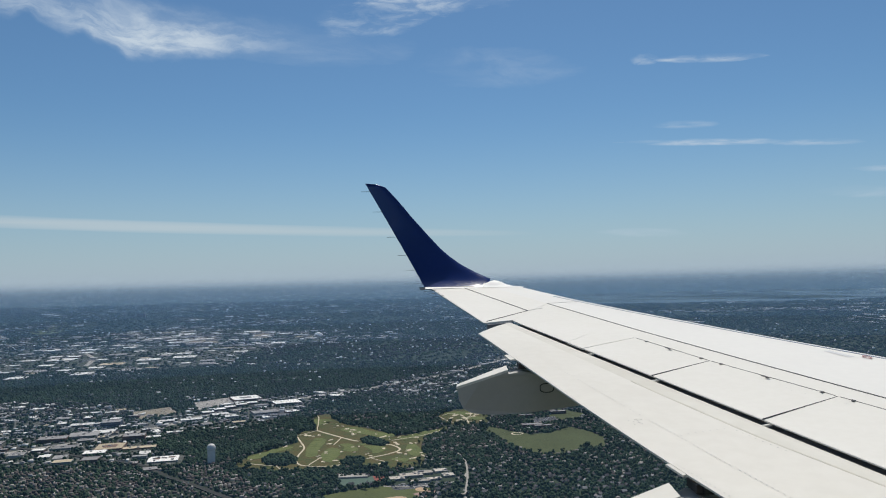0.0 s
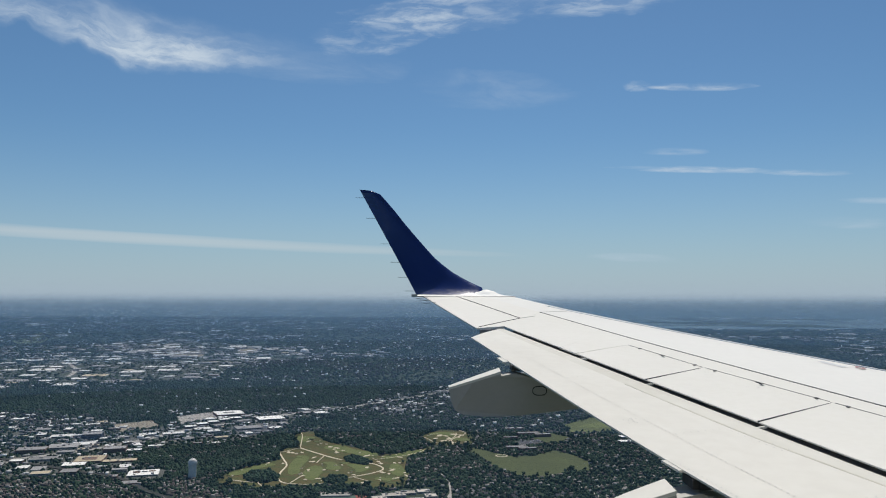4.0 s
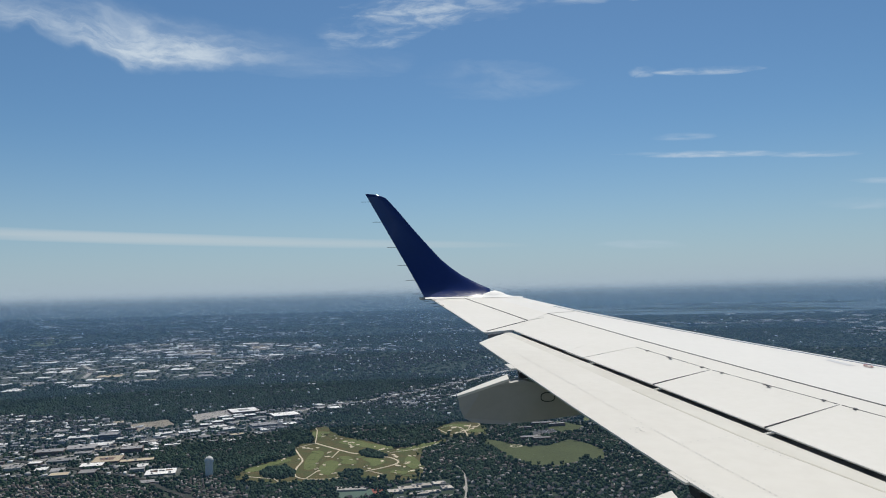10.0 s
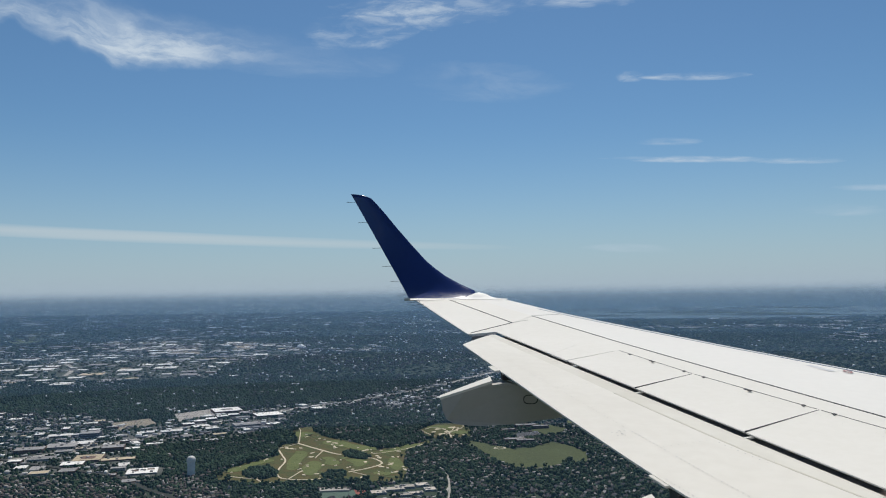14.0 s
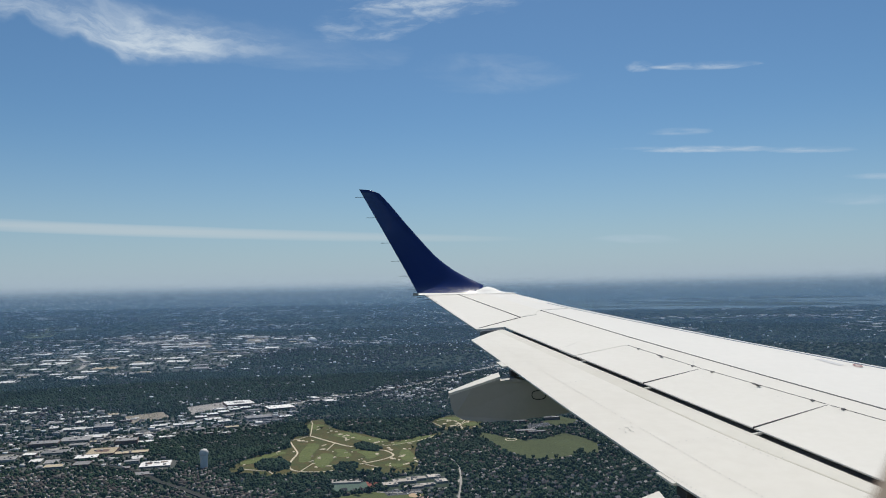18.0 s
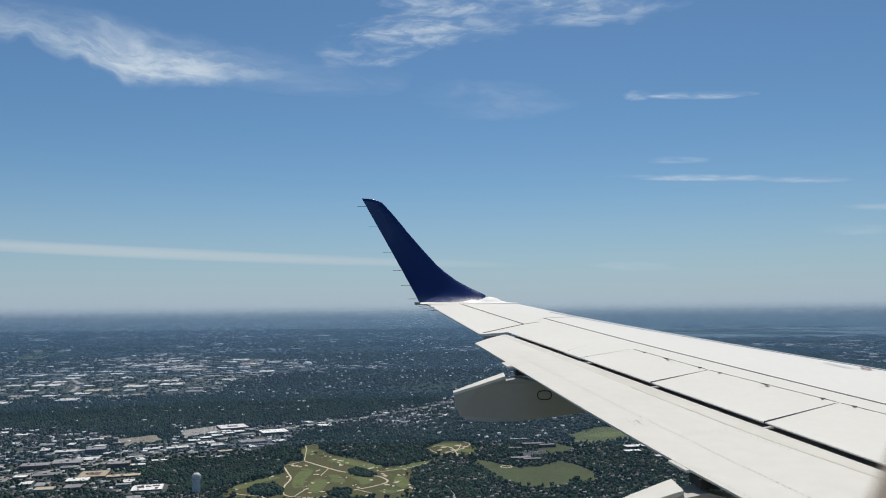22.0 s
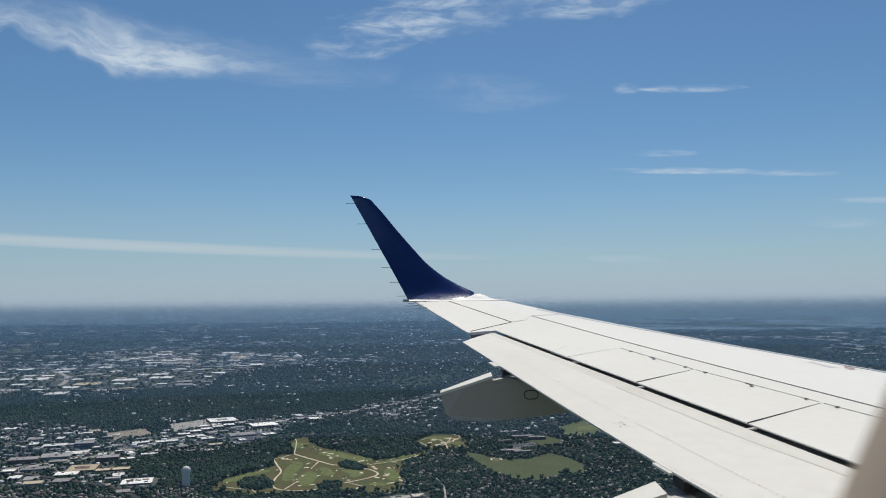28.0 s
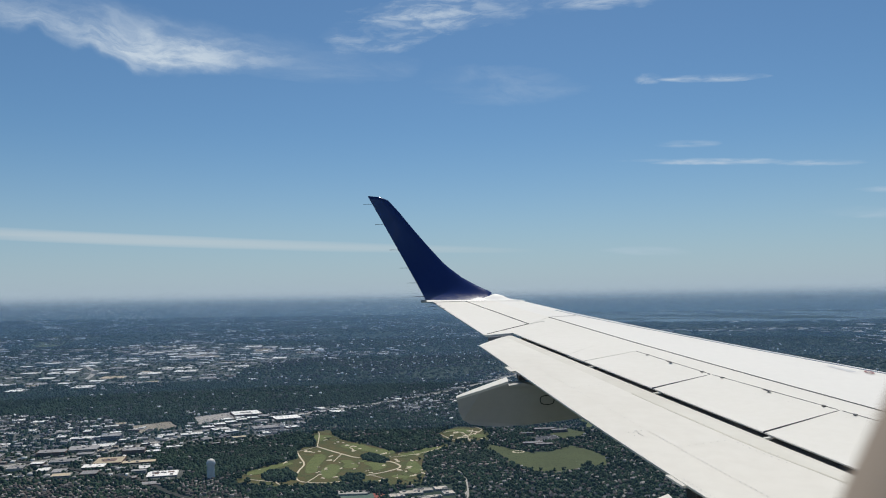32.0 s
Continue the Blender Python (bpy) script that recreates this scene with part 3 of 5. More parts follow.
wing_part("tip_foot", join(box(-0.445, 12.06, -0.070, -0.17, 12.20, -0.045), box(-0.45, 12.10, -0.045, 0.0, 12.20, -0.030)), GREYP, "grey trailing tip foot")


def rod(p, q, r=0.004):
    p, q = Vector(p), Vector(q)
    d = (q - p).normalized()
    a = d.orthogonal().normalized()
    b = d.cross(a)
    v = [c + (a * math.cos(k * math.pi / 2) + b * math.sin(k * math.pi / 2)) * r for c in (p, q) for k in range(4)]
    return v, [(0, 1, 5, 4), (1, 2, 6, 5), (2, 3, 7, 6), (3, 0, 4, 7), (3, 2, 1, 0), (4, 5, 6, 7)]


for z in (1.495, 1.165, 0.755, 0.465, 0.230, 0.02):
    x, y = winglet_back(z), winglet_y(z)
    part("static_wick", mesh_of("static_wick", *rod((x + 0.02, y, z), (x - 0.14, y, z)), [SEALGAP]), winglet, "thin black static wick")
for y in (11.85, 11.58, 11.3):
    wing_part("static_wick", rod((TAIL(y) + 0.02, y, DECK(y)), (TAIL(y) - 0.15, y, DECK(y) - 0.015)), SEALGAP, "thin black static wick")


# flap track fairings
def fairing(dx, dy, dz):
    """A canoe body under the flap, its tail's sunlit top painted white behind the flap's edge."""
    side = [(0.059, -0.852), (0.280, -0.780), (0.505, -0.706), (0.515, -0.740), (0.640, -0.715), (0.80, -0.76), (2.10, -0.80), (2.10, -0.92), (1.241, -1.015), (0.919, -1.057), (0.671, -1.086), (0.424, -1.099), (0.300, -1.095), (0.177, -1.080), (0.110, -1.045), (0.075, -0.97)]
    wide = [0.02, 0.085, 0.11, 0.11, 0.11, 0.11, 0.11, 0.11, 0.10, 0.09, 0.08, 0.07, 0.06, 0.05, 0.035, 0.02]
    v, f = [], []
    for s in (-1, 1):
        for (x, z), h in zip(side, wide):
            v.append((x + dx, 7.21 + dy + s * h, z + dz))
    c = len(side)
    f.append(tuple(range(c)))
    f.append(tuple(range(2 * c - 1, c - 1, -1)))
    for i in range(c):
        k = (i + 1) % c
        f.append((i, c + i, c + k, k))
    body = wing_part("flap_track_fairing", (v, f), GREYP, "grey canoe-shaped flap track fairing")
    # sunlight put into colour: the tail's top is cream, the shaded rest grey
    tv = []
    for (x, z), h in zip([(0.055, -0.850), (0.280, -0.775), (0.510, -0.699)], (0.024, 0.089, 0.114)):
        tv += [(x + dx, 7.21 + dy - h, z + dz), (x + dx, 7.21 + dy + h, z + dz + 0.012)]
    n4 = len(tv)
    tv += [(x, y, z - 0.022) for x, y, z in tv]
    tf = [(0, 2, 3, 1), (2, 4, 5, 3), (n4, n4 + 1, n4 + 3, n4 + 2), (n4 + 2, n4 + 3, n4 + 5, n4 + 4), (0, n4, n4 + 2, 2), (2, n4 + 2, n4 + 4, 4), (1, 3, n4 + 3, n4 + 1), (3, 5, n4 + 5, n4 + 3), (4, n4 + 4, n4 + 5, 5), (0, 1, n4 + 1, n4)]
    part("fairing_cap", mesh_of("fairing_cap", tv, tf, [CREAM]), body, "sunlit fairing top in cream white")
    # solid block under the flap; the gap's shade is its black colour
    gv, gf = join(box(0.605 + dx, 7.125 + dy, -0.700 + dz, 0.74 + dx, 7.31 + dy, -0.650 + dz), box(0.64 + dx, 7.108 + dy, -0.698 + dz, 0.70 + dx, 7.13 + dy, -0.65 + dz))
    part("fairing_gap", mesh_of("fairing_gap", gv, gf, [SEALGAP]), body, "black block for the shaded gap under the flap")
    # rounded access hatch outline
    hv, hf = [], []
    steps = 32
    for r in (0.0, 1.0):
        for i in range(steps):
            a = 2 * math.pi * i / steps
            ex = math.copysign(abs(math.cos(a)) ** 0.75, math.cos(a)) * (0.056 + 0.008 * r)
            ez = math.copysign(abs(math.sin(a)) ** 0.75, math.sin(a)) * (0.034 + 0.008 * r)
            hv.append((0.846 + ex + dx, 7.10 + dy - 0.006, -0.866 + ez + dz))
    for i in range(steps):
        k = (i + 1) % steps
        hf.append((i, k, steps + k, steps + i))
    part("hatch_seal", mesh_of("hatch_seal", hv, hf, [SEALGAP]), body, "black oval hatch seal")


fairing(0, 0, 0)
fairing(0.700, -2.82, -0.350)


# fasteners, hinge fittings and markings
def flap_z(x, y):
    """Height of the flap's upper skin, a hair proud."""
    if x < VANE(y):
        t = (VANE(y) - x) / (VANE(y) - FLAPT(y))
        return DECK(y) + 0.024 * t * (1 - t) + 0.0016
    t = (x - VANE(y)) / (NOSE(y) - VANE(y))
    return DECK(y) - 0.002 - 0.024 * t + 0.024 * t * (1 - t) + 0.0016


def dots(name, where, r, material, label):
    v, f = [], []
    for x, y in where:
        o = len(v)
        z = DECK(y)
        for i in range(6):
            v.append((x + r * math.cos(i * math.pi / 3), y + 1.6 * r * math.sin(i * math.pi / 3), z))
        f.append(tuple(range(o, o + 6)))
    ob = wing_part(name, ([(x, y, z + 0.0034) for x, y, z in v], f), material, label)
    return tagged(ob, kind="stuff")


rng = random.Random(4)
rows = []
for i in range(150):
    y = 2.2 + 6.3 * i / 149
    if rng.random() < 0.85:
        rows.append((FLAPT(y) + 0.275 * (SLOT(y) - FLAPT(y)), y))
for i in range(40):
    y = 4.6 + 3.4 * i / 39
    if rng.random() < 0.6:
        rows.append((VANE(y) + 0.02 + rng.uniform(-0.008, 0.008), y))
for y0 in (5.05, 6.6, 3.9):
    for k in range(7):
        t = 0.30 + 0.055 * k
        y = y0 + 0.02 * k
        rows.append((FLAPT(y) + t * (SLOT(y) - FLAPT(y)), y))
rows += [(FLAPT(y) + 0.035, y) for y in span(3.2, 4.5, 34)]
v, f = [], []
for x, y in rows:
    o = len(v)
    v += [(x + 0.0055 * math.cos(i * math.pi / 2), y + 0.013 * math.sin(i * math.pi / 2), flap_z(x, y)) for i in range(4)]
    f.append((o, o + 1, o + 2, o + 3))
tagged(wing_part("flap_rivets", (v, f), RIVET, "rows of small flap rivets"), kind="stuff")
wing_part("flap_seam", strip_along([(VANE(y) + 0.004, y) for y in span(2.6, 6.4, 14)], 0.016, 0.0014), GRIME, "grimy seam behind the flap nose")
# darker access rings of screws on the flap
v, f = [], []
spots_at = [(1.235 + rng.gauss(0, 0.020), 5.36 + rng.gauss(0, 0.045)) for k in range(11)]
for k in range(8):
    y = 5.16 - 0.055 * k
    spots_at += [(VANE(y) + 0.018 + rng.uniform(-0.004, 0.004), y), (VANE(y) - 0.030 + rng.uniform(-0.004, 0.004), y - 0.03)]
for x, y in spots_at:
    o = len(v)
    v += [(x + 0.005 * math.cos(k * math.pi / 2), y + 0.011 * math.sin(k * math.pi / 2), flap_z(x, y)) for k in range(4)]
    f.append((o, o + 1, o + 2, o + 3))
tagged(wing_part("flap_screws", (v, f), FAST, "patches of access screws on the flap"), kind="stuff")
skin = []
for hi, lo in zip(BREAKS, BREAKS[1:]):
    for e in (0.18, 0.5, 0.82):
        mid = lo[1] + (hi[1] - lo[1]) * e
        for c in range(7):
            skin.append((HINGE(mid) - 0.07 - rng.random() * 0.10, mid + rng.uniform(-0.16, 0.16)))
            if c < 4:
                skin.append((HINGE(mid) + 0.05 + rng.random() * 0.05, mid + rng.uniform(-0.16, 0.16)))
skin += [(0.90 + 0.10 * (k % 7) + rng.uniform(-0.006, 0.006), 9.40 + 0.13 * (k // 7) + 0.03 * (k % 7)) for k in range(42)]
dots("skin_fasteners", skin, 0.0045, RIVET, "small skin fasteners")
for y, big in ((7.58, 1), (7.90, 0), (7.14, 0), (6.91, 0), (6.47, 1), (5.975, 0), (5.735, 0), (5.20, 1), (4.80, 0), (4.45, 0)):
    x, d = HINGE(y), DECK(y)
    near = join(box(x - 0.010, y - 0.11, d, x + 0.004, y + 0.08, d + 0.005), box(x + 0.006, y + 0.04, d, x + 0.024, y + 0.085, d + 0.005), box(x - 0.026, y - 0.10, d, x - 0.010, y - 0.075, d + 0.005), box(x - 0.022, y - 0.02, d, x - 0.010, y + 0.02, d + 0.005))
    wing_part("hinge_fitting", near if big else join(box(x - 0.004, y - 0.026, d, x + 0.014, y + 0.026, d + 0.005), box(x - 0.020, y - 0.05, d, x - 0.004, y - 0.02, d + 0.005)), SEALGAP, "small dark hinge fitting")
ring_v, ring_f = [], []
for r in (0.035, 0.062):
    for i in range(20):
        a = i * math.pi / 10
        ring_v.append((3.610 + 0.55 * r * math.cos(a), 7.02 + r * math.sin(a), DECK(7.02 + r * math.sin(a)) + 0.005))
for i in range(20):
    k = (i + 1) % 20
    ring_f.append((i, k, 20 + k, 20 + i))
wing_part("red_ring_mark", (ring_v, ring_f), REDM, "faded red ring marking")
wing_part("grey_stencil", ([(x, y, DECK(y) + 0.0014) for x, y in ((3.46, 7.05), (3.52, 7.06), (3.43, 7.32), (3.37, 7.31))], [(0, 1, 2, 3)]), GREYM, "faint grey patch behind the leading edge")

# fuselage flank and the window that the view goes through
ship = tagged(thing("fuselage", "plain white fuselage flank with a cabin window", "fuselage"), kind="structure")
ship.matrix_basis = LIE
EDGE = 0.42
shell = join(box(EDGE, 0.30, -0.9, 6.0, 0.34, 0.9), box(-6.0, 0.30, -0.9, -0.40, 0.34, 0.9), box(-6.0, 0.30, 0.9, 6.0, 0.34, 1.3), box(-6.0, 0.30, -1.9, 6.0, 0.34, -0.9))
part("fuselage_skin", mesh_of("fuselage_skin", *shell, [WHITE]), ship, "white fuselage skin")
# the moulded surround leans back where the window rounds into its lower corner
profile = [(0.030, 0.299), (0.0, 0.285)] + [(0.045 * (1 - math.cos(a)), 0.245 - 0.045 * math.sin(a)) for a in [i * math.pi / 12 for i in range(7)]] + [(0.33, 0.200), (0.33, 0.299)]
levels = [(z, 0.179 + 0.50 * z) for z in (-0.6, -0.45, -0.3, -0.2, -0.1, 0.0, 0.1, 0.2)] + [(0.3, 0.31), (0.88, 0.32)]
tv = [(lean + a, b, z) for z, lean in levels for a, b in profile]
c = len(profile)
tf = [(j * c + i, j * c + (i + 1) % c, (j + 1) * c + (i + 1) % c, (j + 1) * c + i) for j in range(len(levels) - 1) for i in range(c)]
tf += [tuple(range(c)), tuple(range(len(tv) - 1, len(tv) - c - 1, -1))]
# unseen box added behind the seat to keep sky light off the trim
cabin = join(box(-3.0, -2.0, -1.25, 3.0, 0.29, -1.20), box(-3.0, -2.0, 1.15, 3.0, 0.29, 1.20), box(-3.0, -2.05, -1.25, 3.0, -2.0, 1.20), box(-3.05, -2.0, -1.25, -3.0, 0.29, 1.20), box(3.0, -2.0, -1.25, 3.05, 0.29, 1.20))
part("cabin_lining", mesh_of("cabin_lining", *cabin, [TRIM]), ship, "plain beige cabin lining added unseen behind the seat")
part("window_trim", mesh_of("window_trim", tv, tf, [TRIM], smooth=True), ship, "beige plastic cabin window surround")

# ---- the land: plan in metres, x ahead along the flight, y away ----
golf = [(-117, 463), (-115, 479), (-108, 494), (-101, 502), (-92, 517), (-97, 539), (-95, 555), (-86, 558), (-97, 600), (-98, 620), (-87, 627), (-80, 599), (-69, 577), (-49, 558), (-32, 532), (-18, 535), (-3, 552), (3, 560), (3, 538), (-10, 517), (-12, 502), (-10, 465), (-12, 442), (-27, 440), (-45, 438), (-60, 436), (-75, 439), (-80, 432), (-90, 436), (-94, 445), (-107, 445), (-115, 451)]
green_small = [(-5, 598), (0, 618), (12, 633), (24, 632), (33, 608), (32, 574), (16, 560), (5, 567)]
field_long = [(28, 557), (42, 541), (56, 524), (69, 527), (85, 546), (96, 527), (101, 510), (96, 479), (84, 479), (74, 468), (65, 463), (52, 465), (46, 484), (35, 511), (28, 534)]
field_short = [(77, 587), (88, 622), (105, 597), (95, 574), (83, 575)]
golf_far = [(109, 655), (140, 697), (221, 697), (252, 662), (223, 634), (156, 633), (124, 617), (109, 618)]
sports = [(-58, 387), (-41, 397), (-27, 403), (-9, 402), (-6, 390), (-14, 376), (-13, 361), (-50, 367)]
track = [(-55, 421), (-37, 422), (-30, 408), (-51, 403)]
school = [(-30, 420), (-20, 432), (4, 441), (6, 407), (-8, 399), (-26, 402)]
town = [(-479, 741), (-372, 725), (-338, 716), (-292, 689), (-260, 684), (-230, 658), (-200, 548), (-171, 500), (-151, 483), (-148, 463), (-170, 457), (-195, 476), (-237, 464), (-296, 449)]
strip = [(-195, 547), (-229, 610), (-205, 664), (-167, 716), (-128, 749), (-85, 776), (-74, 744), (-109, 697), (-110, 646), (-128, 602), (-145, 571), (-173, 562)]
works_near = [(-830, 1352), (-724, 1411), (-647, 1453), (-565, 1499), (-419, 1359), (-353, 1469), (-285, 1341), (-261, 1198), (-295, 1212), (-265, 1018), (-341, 1019), (-328, 930), (-388, 930), (-472, 921), (-559, 882)]
works_far = [(-733, 1783), (-720, 2152), (-448, 1867), (-297, 1734), (-219, 1542), (-206, 1368), (-286, 1354), (-389, 1419), (-559, 1483)]
shops = [(-73, 744), (-55, 817), (-16, 857), (36, 980), (34, 828), (-3, 738), (-28, 704)]
shops_far = [(41, 986), (104, 1119), (200, 1223), (227, 1104), (141, 943), (61, 855)]
wood_tower = [(-190, 533), (-173, 560), (-134, 559), (-112, 554), (-100, 547), (-94, 525), (-109, 498), (-119, 482), (-126, 462), (-133, 464), (-149, 483), (-169, 500)]
wood_strip = [(-122, 602), (-106, 618), (-96, 597), (-87, 560), (-95, 557), (-115, 569)]
wood_wide = [(-572, 884), (-469, 916), (-386, 924), (-325, 924), (-339, 1012), (-263, 1011), (-292, 1202), (-259, 1217), (-200, 1343), (-96, 1090), (-34, 1052), (-52, 866), (-85, 781), (-129, 756), (-157, 740), (-218, 756), (-238, 695), (-291, 709), (-375, 733), (-484, 749)]
wood_court = [(-93, 437), (-58, 445), (-33, 444), (-30, 423), (-57, 424), (-53, 401), (-60, 383), (-83, 390)]
wood_north = [(-80, 604), (-66, 707), (-23, 697), (17, 644), (-5, 603), (2, 565), (-18, 539), (-33, 536), (-50, 562), (-69, 579)]
wood_school = [(-12, 523), (5, 550), (20, 553), (36, 512), (30, 471), (13, 450), (7, 441), (-8, 459), (-13, 482)]
woods = [wood_tower, wood_strip, wood_wide, wood_court, wood_north, wood_school]
clumps = [
    [(-104, 465), (-103, 481), (-93, 485), (-85, 472), (-82, 456), (-89, 450), (-100, 454)],
    [(-58, 459), (-55, 467), (-48, 469), (-44, 458), (-46, 446), (-55, 448)],
    [(-52, 520), (-49, 528), (-39, 518), (-33, 505), (-38, 498), (-50, 508)],
]
terrace = [(-142, 432), (-142, 460), (-130, 461), (-99, 415), (-90, 379), (-116, 405)]
hoods = [[(-289, 438), (-232, 453), (-168, 446), (-140, 420), (-112, 394), (-93, 371), (-88, 349), (-240, 357)],
         [(-98, 404), (-87, 412), (-78, 409), (-78, 366), (-89, 371)]]
BUILT = [town, strip, works_near, works_far, shops, shops_far]
lot_big = [(-215, 706), (-190, 735), (-169, 699), (-199, 664)]
lot_shop = [(-146, 629), (-132, 659), (-111, 651), (-128, 605)]
lot_east = [(63, 579), (81, 589), (81, 573), (64, 560)]
lot_oak = [(-252, 659), (-229, 684), (-211, 650), (-234, 623)]
park_far = [(-1008, 1985), (-1135, 2360), (-1181, 2557), (-970, 2139), (-896, 1895), (-916, 1833)]
tan_lots = [[(-528, 1655), (-457, 1645), (-395, 1447), (-449, 1454)], [(-411, 1752), (-363, 1765), (-318, 1556), (-352, 1529)]]
east_course = [(150, 395), (178, 430), (232, 442), (300, 436), (322, 400), (290, 362), (214, 352), (165, 366)]
OPEN = [east_course, lot_big, lot_shop, lot_east, lot_oak, park_far, golf, green_small, field_long, field_short, golf_far, sports, track, school] + tan_lots
BOULEVARD = [(-306, 474), (-263, 515), (-226, 551), (-202, 591), (-178, 648), (-144, 678), (-119, 722), (-87, 753), (-53, 791), (-16, 837), (34, 924), (237, 1335)]
RAILWAY = [(-295, 535), (-218, 490), (-172, 462), (-148, 434), (-128, 414), (-110, 394), (-94, 377), (-72, 353)]
STREET = [(8, 473), (12, 450), (12, 418), (10, 385), (9, 352)]
RAMP = [(-590, 1322), (-557, 1274), (-520, 1209), (-488, 1134), (-468, 1069)]


def inside(poly, x, y):
    """Which of the points lie within the outline."""
    hit = np.zeros(len(x), bool)
    for (ax, ay), (bx, by) in zip(poly, poly[1:] + poly[:1]):
        if ay == by:
            continue
        cross = ((ay > y) != (by > y)) & (x < (bx - ax) * (y - ay) / (by - ay) + ax)
        hit ^= cross
    return hit


def any_of(polys, x, y):
    hit = np.zeros(len(x), bool)
    for p in polys:
        hit |= inside(p, x, y)
    return hit


def wave(x, y, size, seed):
    """Smooth unevenness between about 0 and 1."""
    r = np.random.RandomState(seed)
    s = np.zeros(len(x))
    for i in range(5):
        a, ph = r.uniform(0, 2 * np.pi), r.uniform(0, 2 * np.pi)
        k = 2 * np.pi / (size * r.uniform(0.6, 1.6))
        s += np.sin(k * (x * np.cos(a) + y * np.sin(a)) + ph)
    return 0.5 + s / 7.0


def scatter(count, y0, y1, seed, wide=0.66):
    """Points spread evenly over the wedge of land that the seat overlooks."""
    r = np.random.RandomState(seed)
    y = np.sqrt(r.uniform(y0 ** 2, y1 ** 2, count))
    return r.uniform(-wide, wide, count) * y, y, r


def many(name, verts, faces, place, size, turn, material, label, category):
    """One mesh with a copy of a small shape at every place."""
    verts, faces = np.array(verts, float), np.array(faces, int)
    c, m = len(place), len(verts)
    cs, sn = np.cos(turn)[:, None], np.sin(turn)[:, None]
    p = np.empty((c, m, 3))
    x, y = verts[None, :, 0] * size[:, None, 0], verts[None, :, 1] * size[:, None, 1]
    p[:, :, 0] = x * cs - y * sn + place[:, None, 0]
    p[:, :, 1] = x * sn + y * cs + place[:, None, 1]
    p[:, :, 2] = verts[None, :, 2] * size[:, None, 2] + place[:, None, 2]
    idx = (faces[None] + (np.arange(c) * m)[:, None, None]).reshape(-1)
    me = bpy.data.meshes.new(name)
    k = faces.shape[1]
    me.vertices.add(c * m)
    me.vertices.foreach_set("co", p.reshape(-1))
    me.loops.add(len(idx))
    me.loops.foreach_set("vertex_index", idx.astype(np.int32))
    me.polygons.add(len(idx) // k)
    me.polygons.foreach_set("loop_start", np.arange(0, len(idx), k, dtype=np.int32))
    me.polygons.foreach_set("loop_total", np.full(len(idx) // k, k, dtype=np.int32))
    me.materials.append(material)
    me.update(calc_edges=True)
    return tagged(new(name, me), label, category, kind="stuff")


# ground sheet
gv, gf = [], []
radii = [0, 150, 300, 450, 600, 800, 1100, 1500, 2100, 2900, 3900, 4900]
SEG = 72
gv.append((0, 0, 0))
for r in radii[1:]:
    gv += [(r * math.cos(2 * math.pi * i / SEG), r * math.sin(2 * math.pi * i / SEG), 0) for i in range(SEG)]
gf += [(0, 1 + i, 1 + (i + 1) % SEG) for i in range(SEG)]
for j in range(len(radii) - 2):
    a, b = 1 + j * SEG, 1 + (j + 1) * SEG
    gf += [(a + i, b + i, b + (i + 1) % SEG, a + (i + 1) % SEG) for i in range(SEG)]
tagged(new("ground", mesh_of("ground", gv, gf, [LAND])), "flat suburban land, green with flecks of roofs", "ground", kind="structure")


def sheet(name, outline, z, material, label, category, wobble=0.0, seed=1):
    """A flat patch of ground with a gently uneven rim."""
    pts = []
    outline = turn_ccw(outline)
    r = random.Random(seed)
    for a, b in zip(outline, outline[1:] + outline[:1]):
        c = max(1, int(math.dist(a, b) / 6)) if wobble else 1
        for i in range(c):
            pts.append((a[0] + (b[0] - a[0]) * i / c + r.uniform(-wobble, wobble), a[1] + (b[1] - a[1]) * i / c + r.uniform(-wobble, wobble)))
    return tagged(new(name, mesh_of(name, *prism(pts, -0.3, z), [material])), label, category, kind="structure")


def blob(cx, cy, rx, ry, turn=0.0, c=18, seed=0, rough=0.18):
    r = random.Random(seed)
    ph = [r.uniform(0, 6.28) for _ in range(3)]
    out = []
    for i in range(c):
        a = 2 * math.pi * i / c
        k = 1 + rough * (math.sin(2 * a + ph[0]) + 0.6 * math.sin(3 * a + ph[1]) + 0.4 * math.sin(5 * a + ph[2])) / 1.4
        x, y = rx * k * math.cos(a), ry * k * math.sin(a)
        out.append((cx + x * math.cos(turn) - y * math.sin(turn), cy + x * math.sin(turn) + y * math.cos(turn)))
    return out


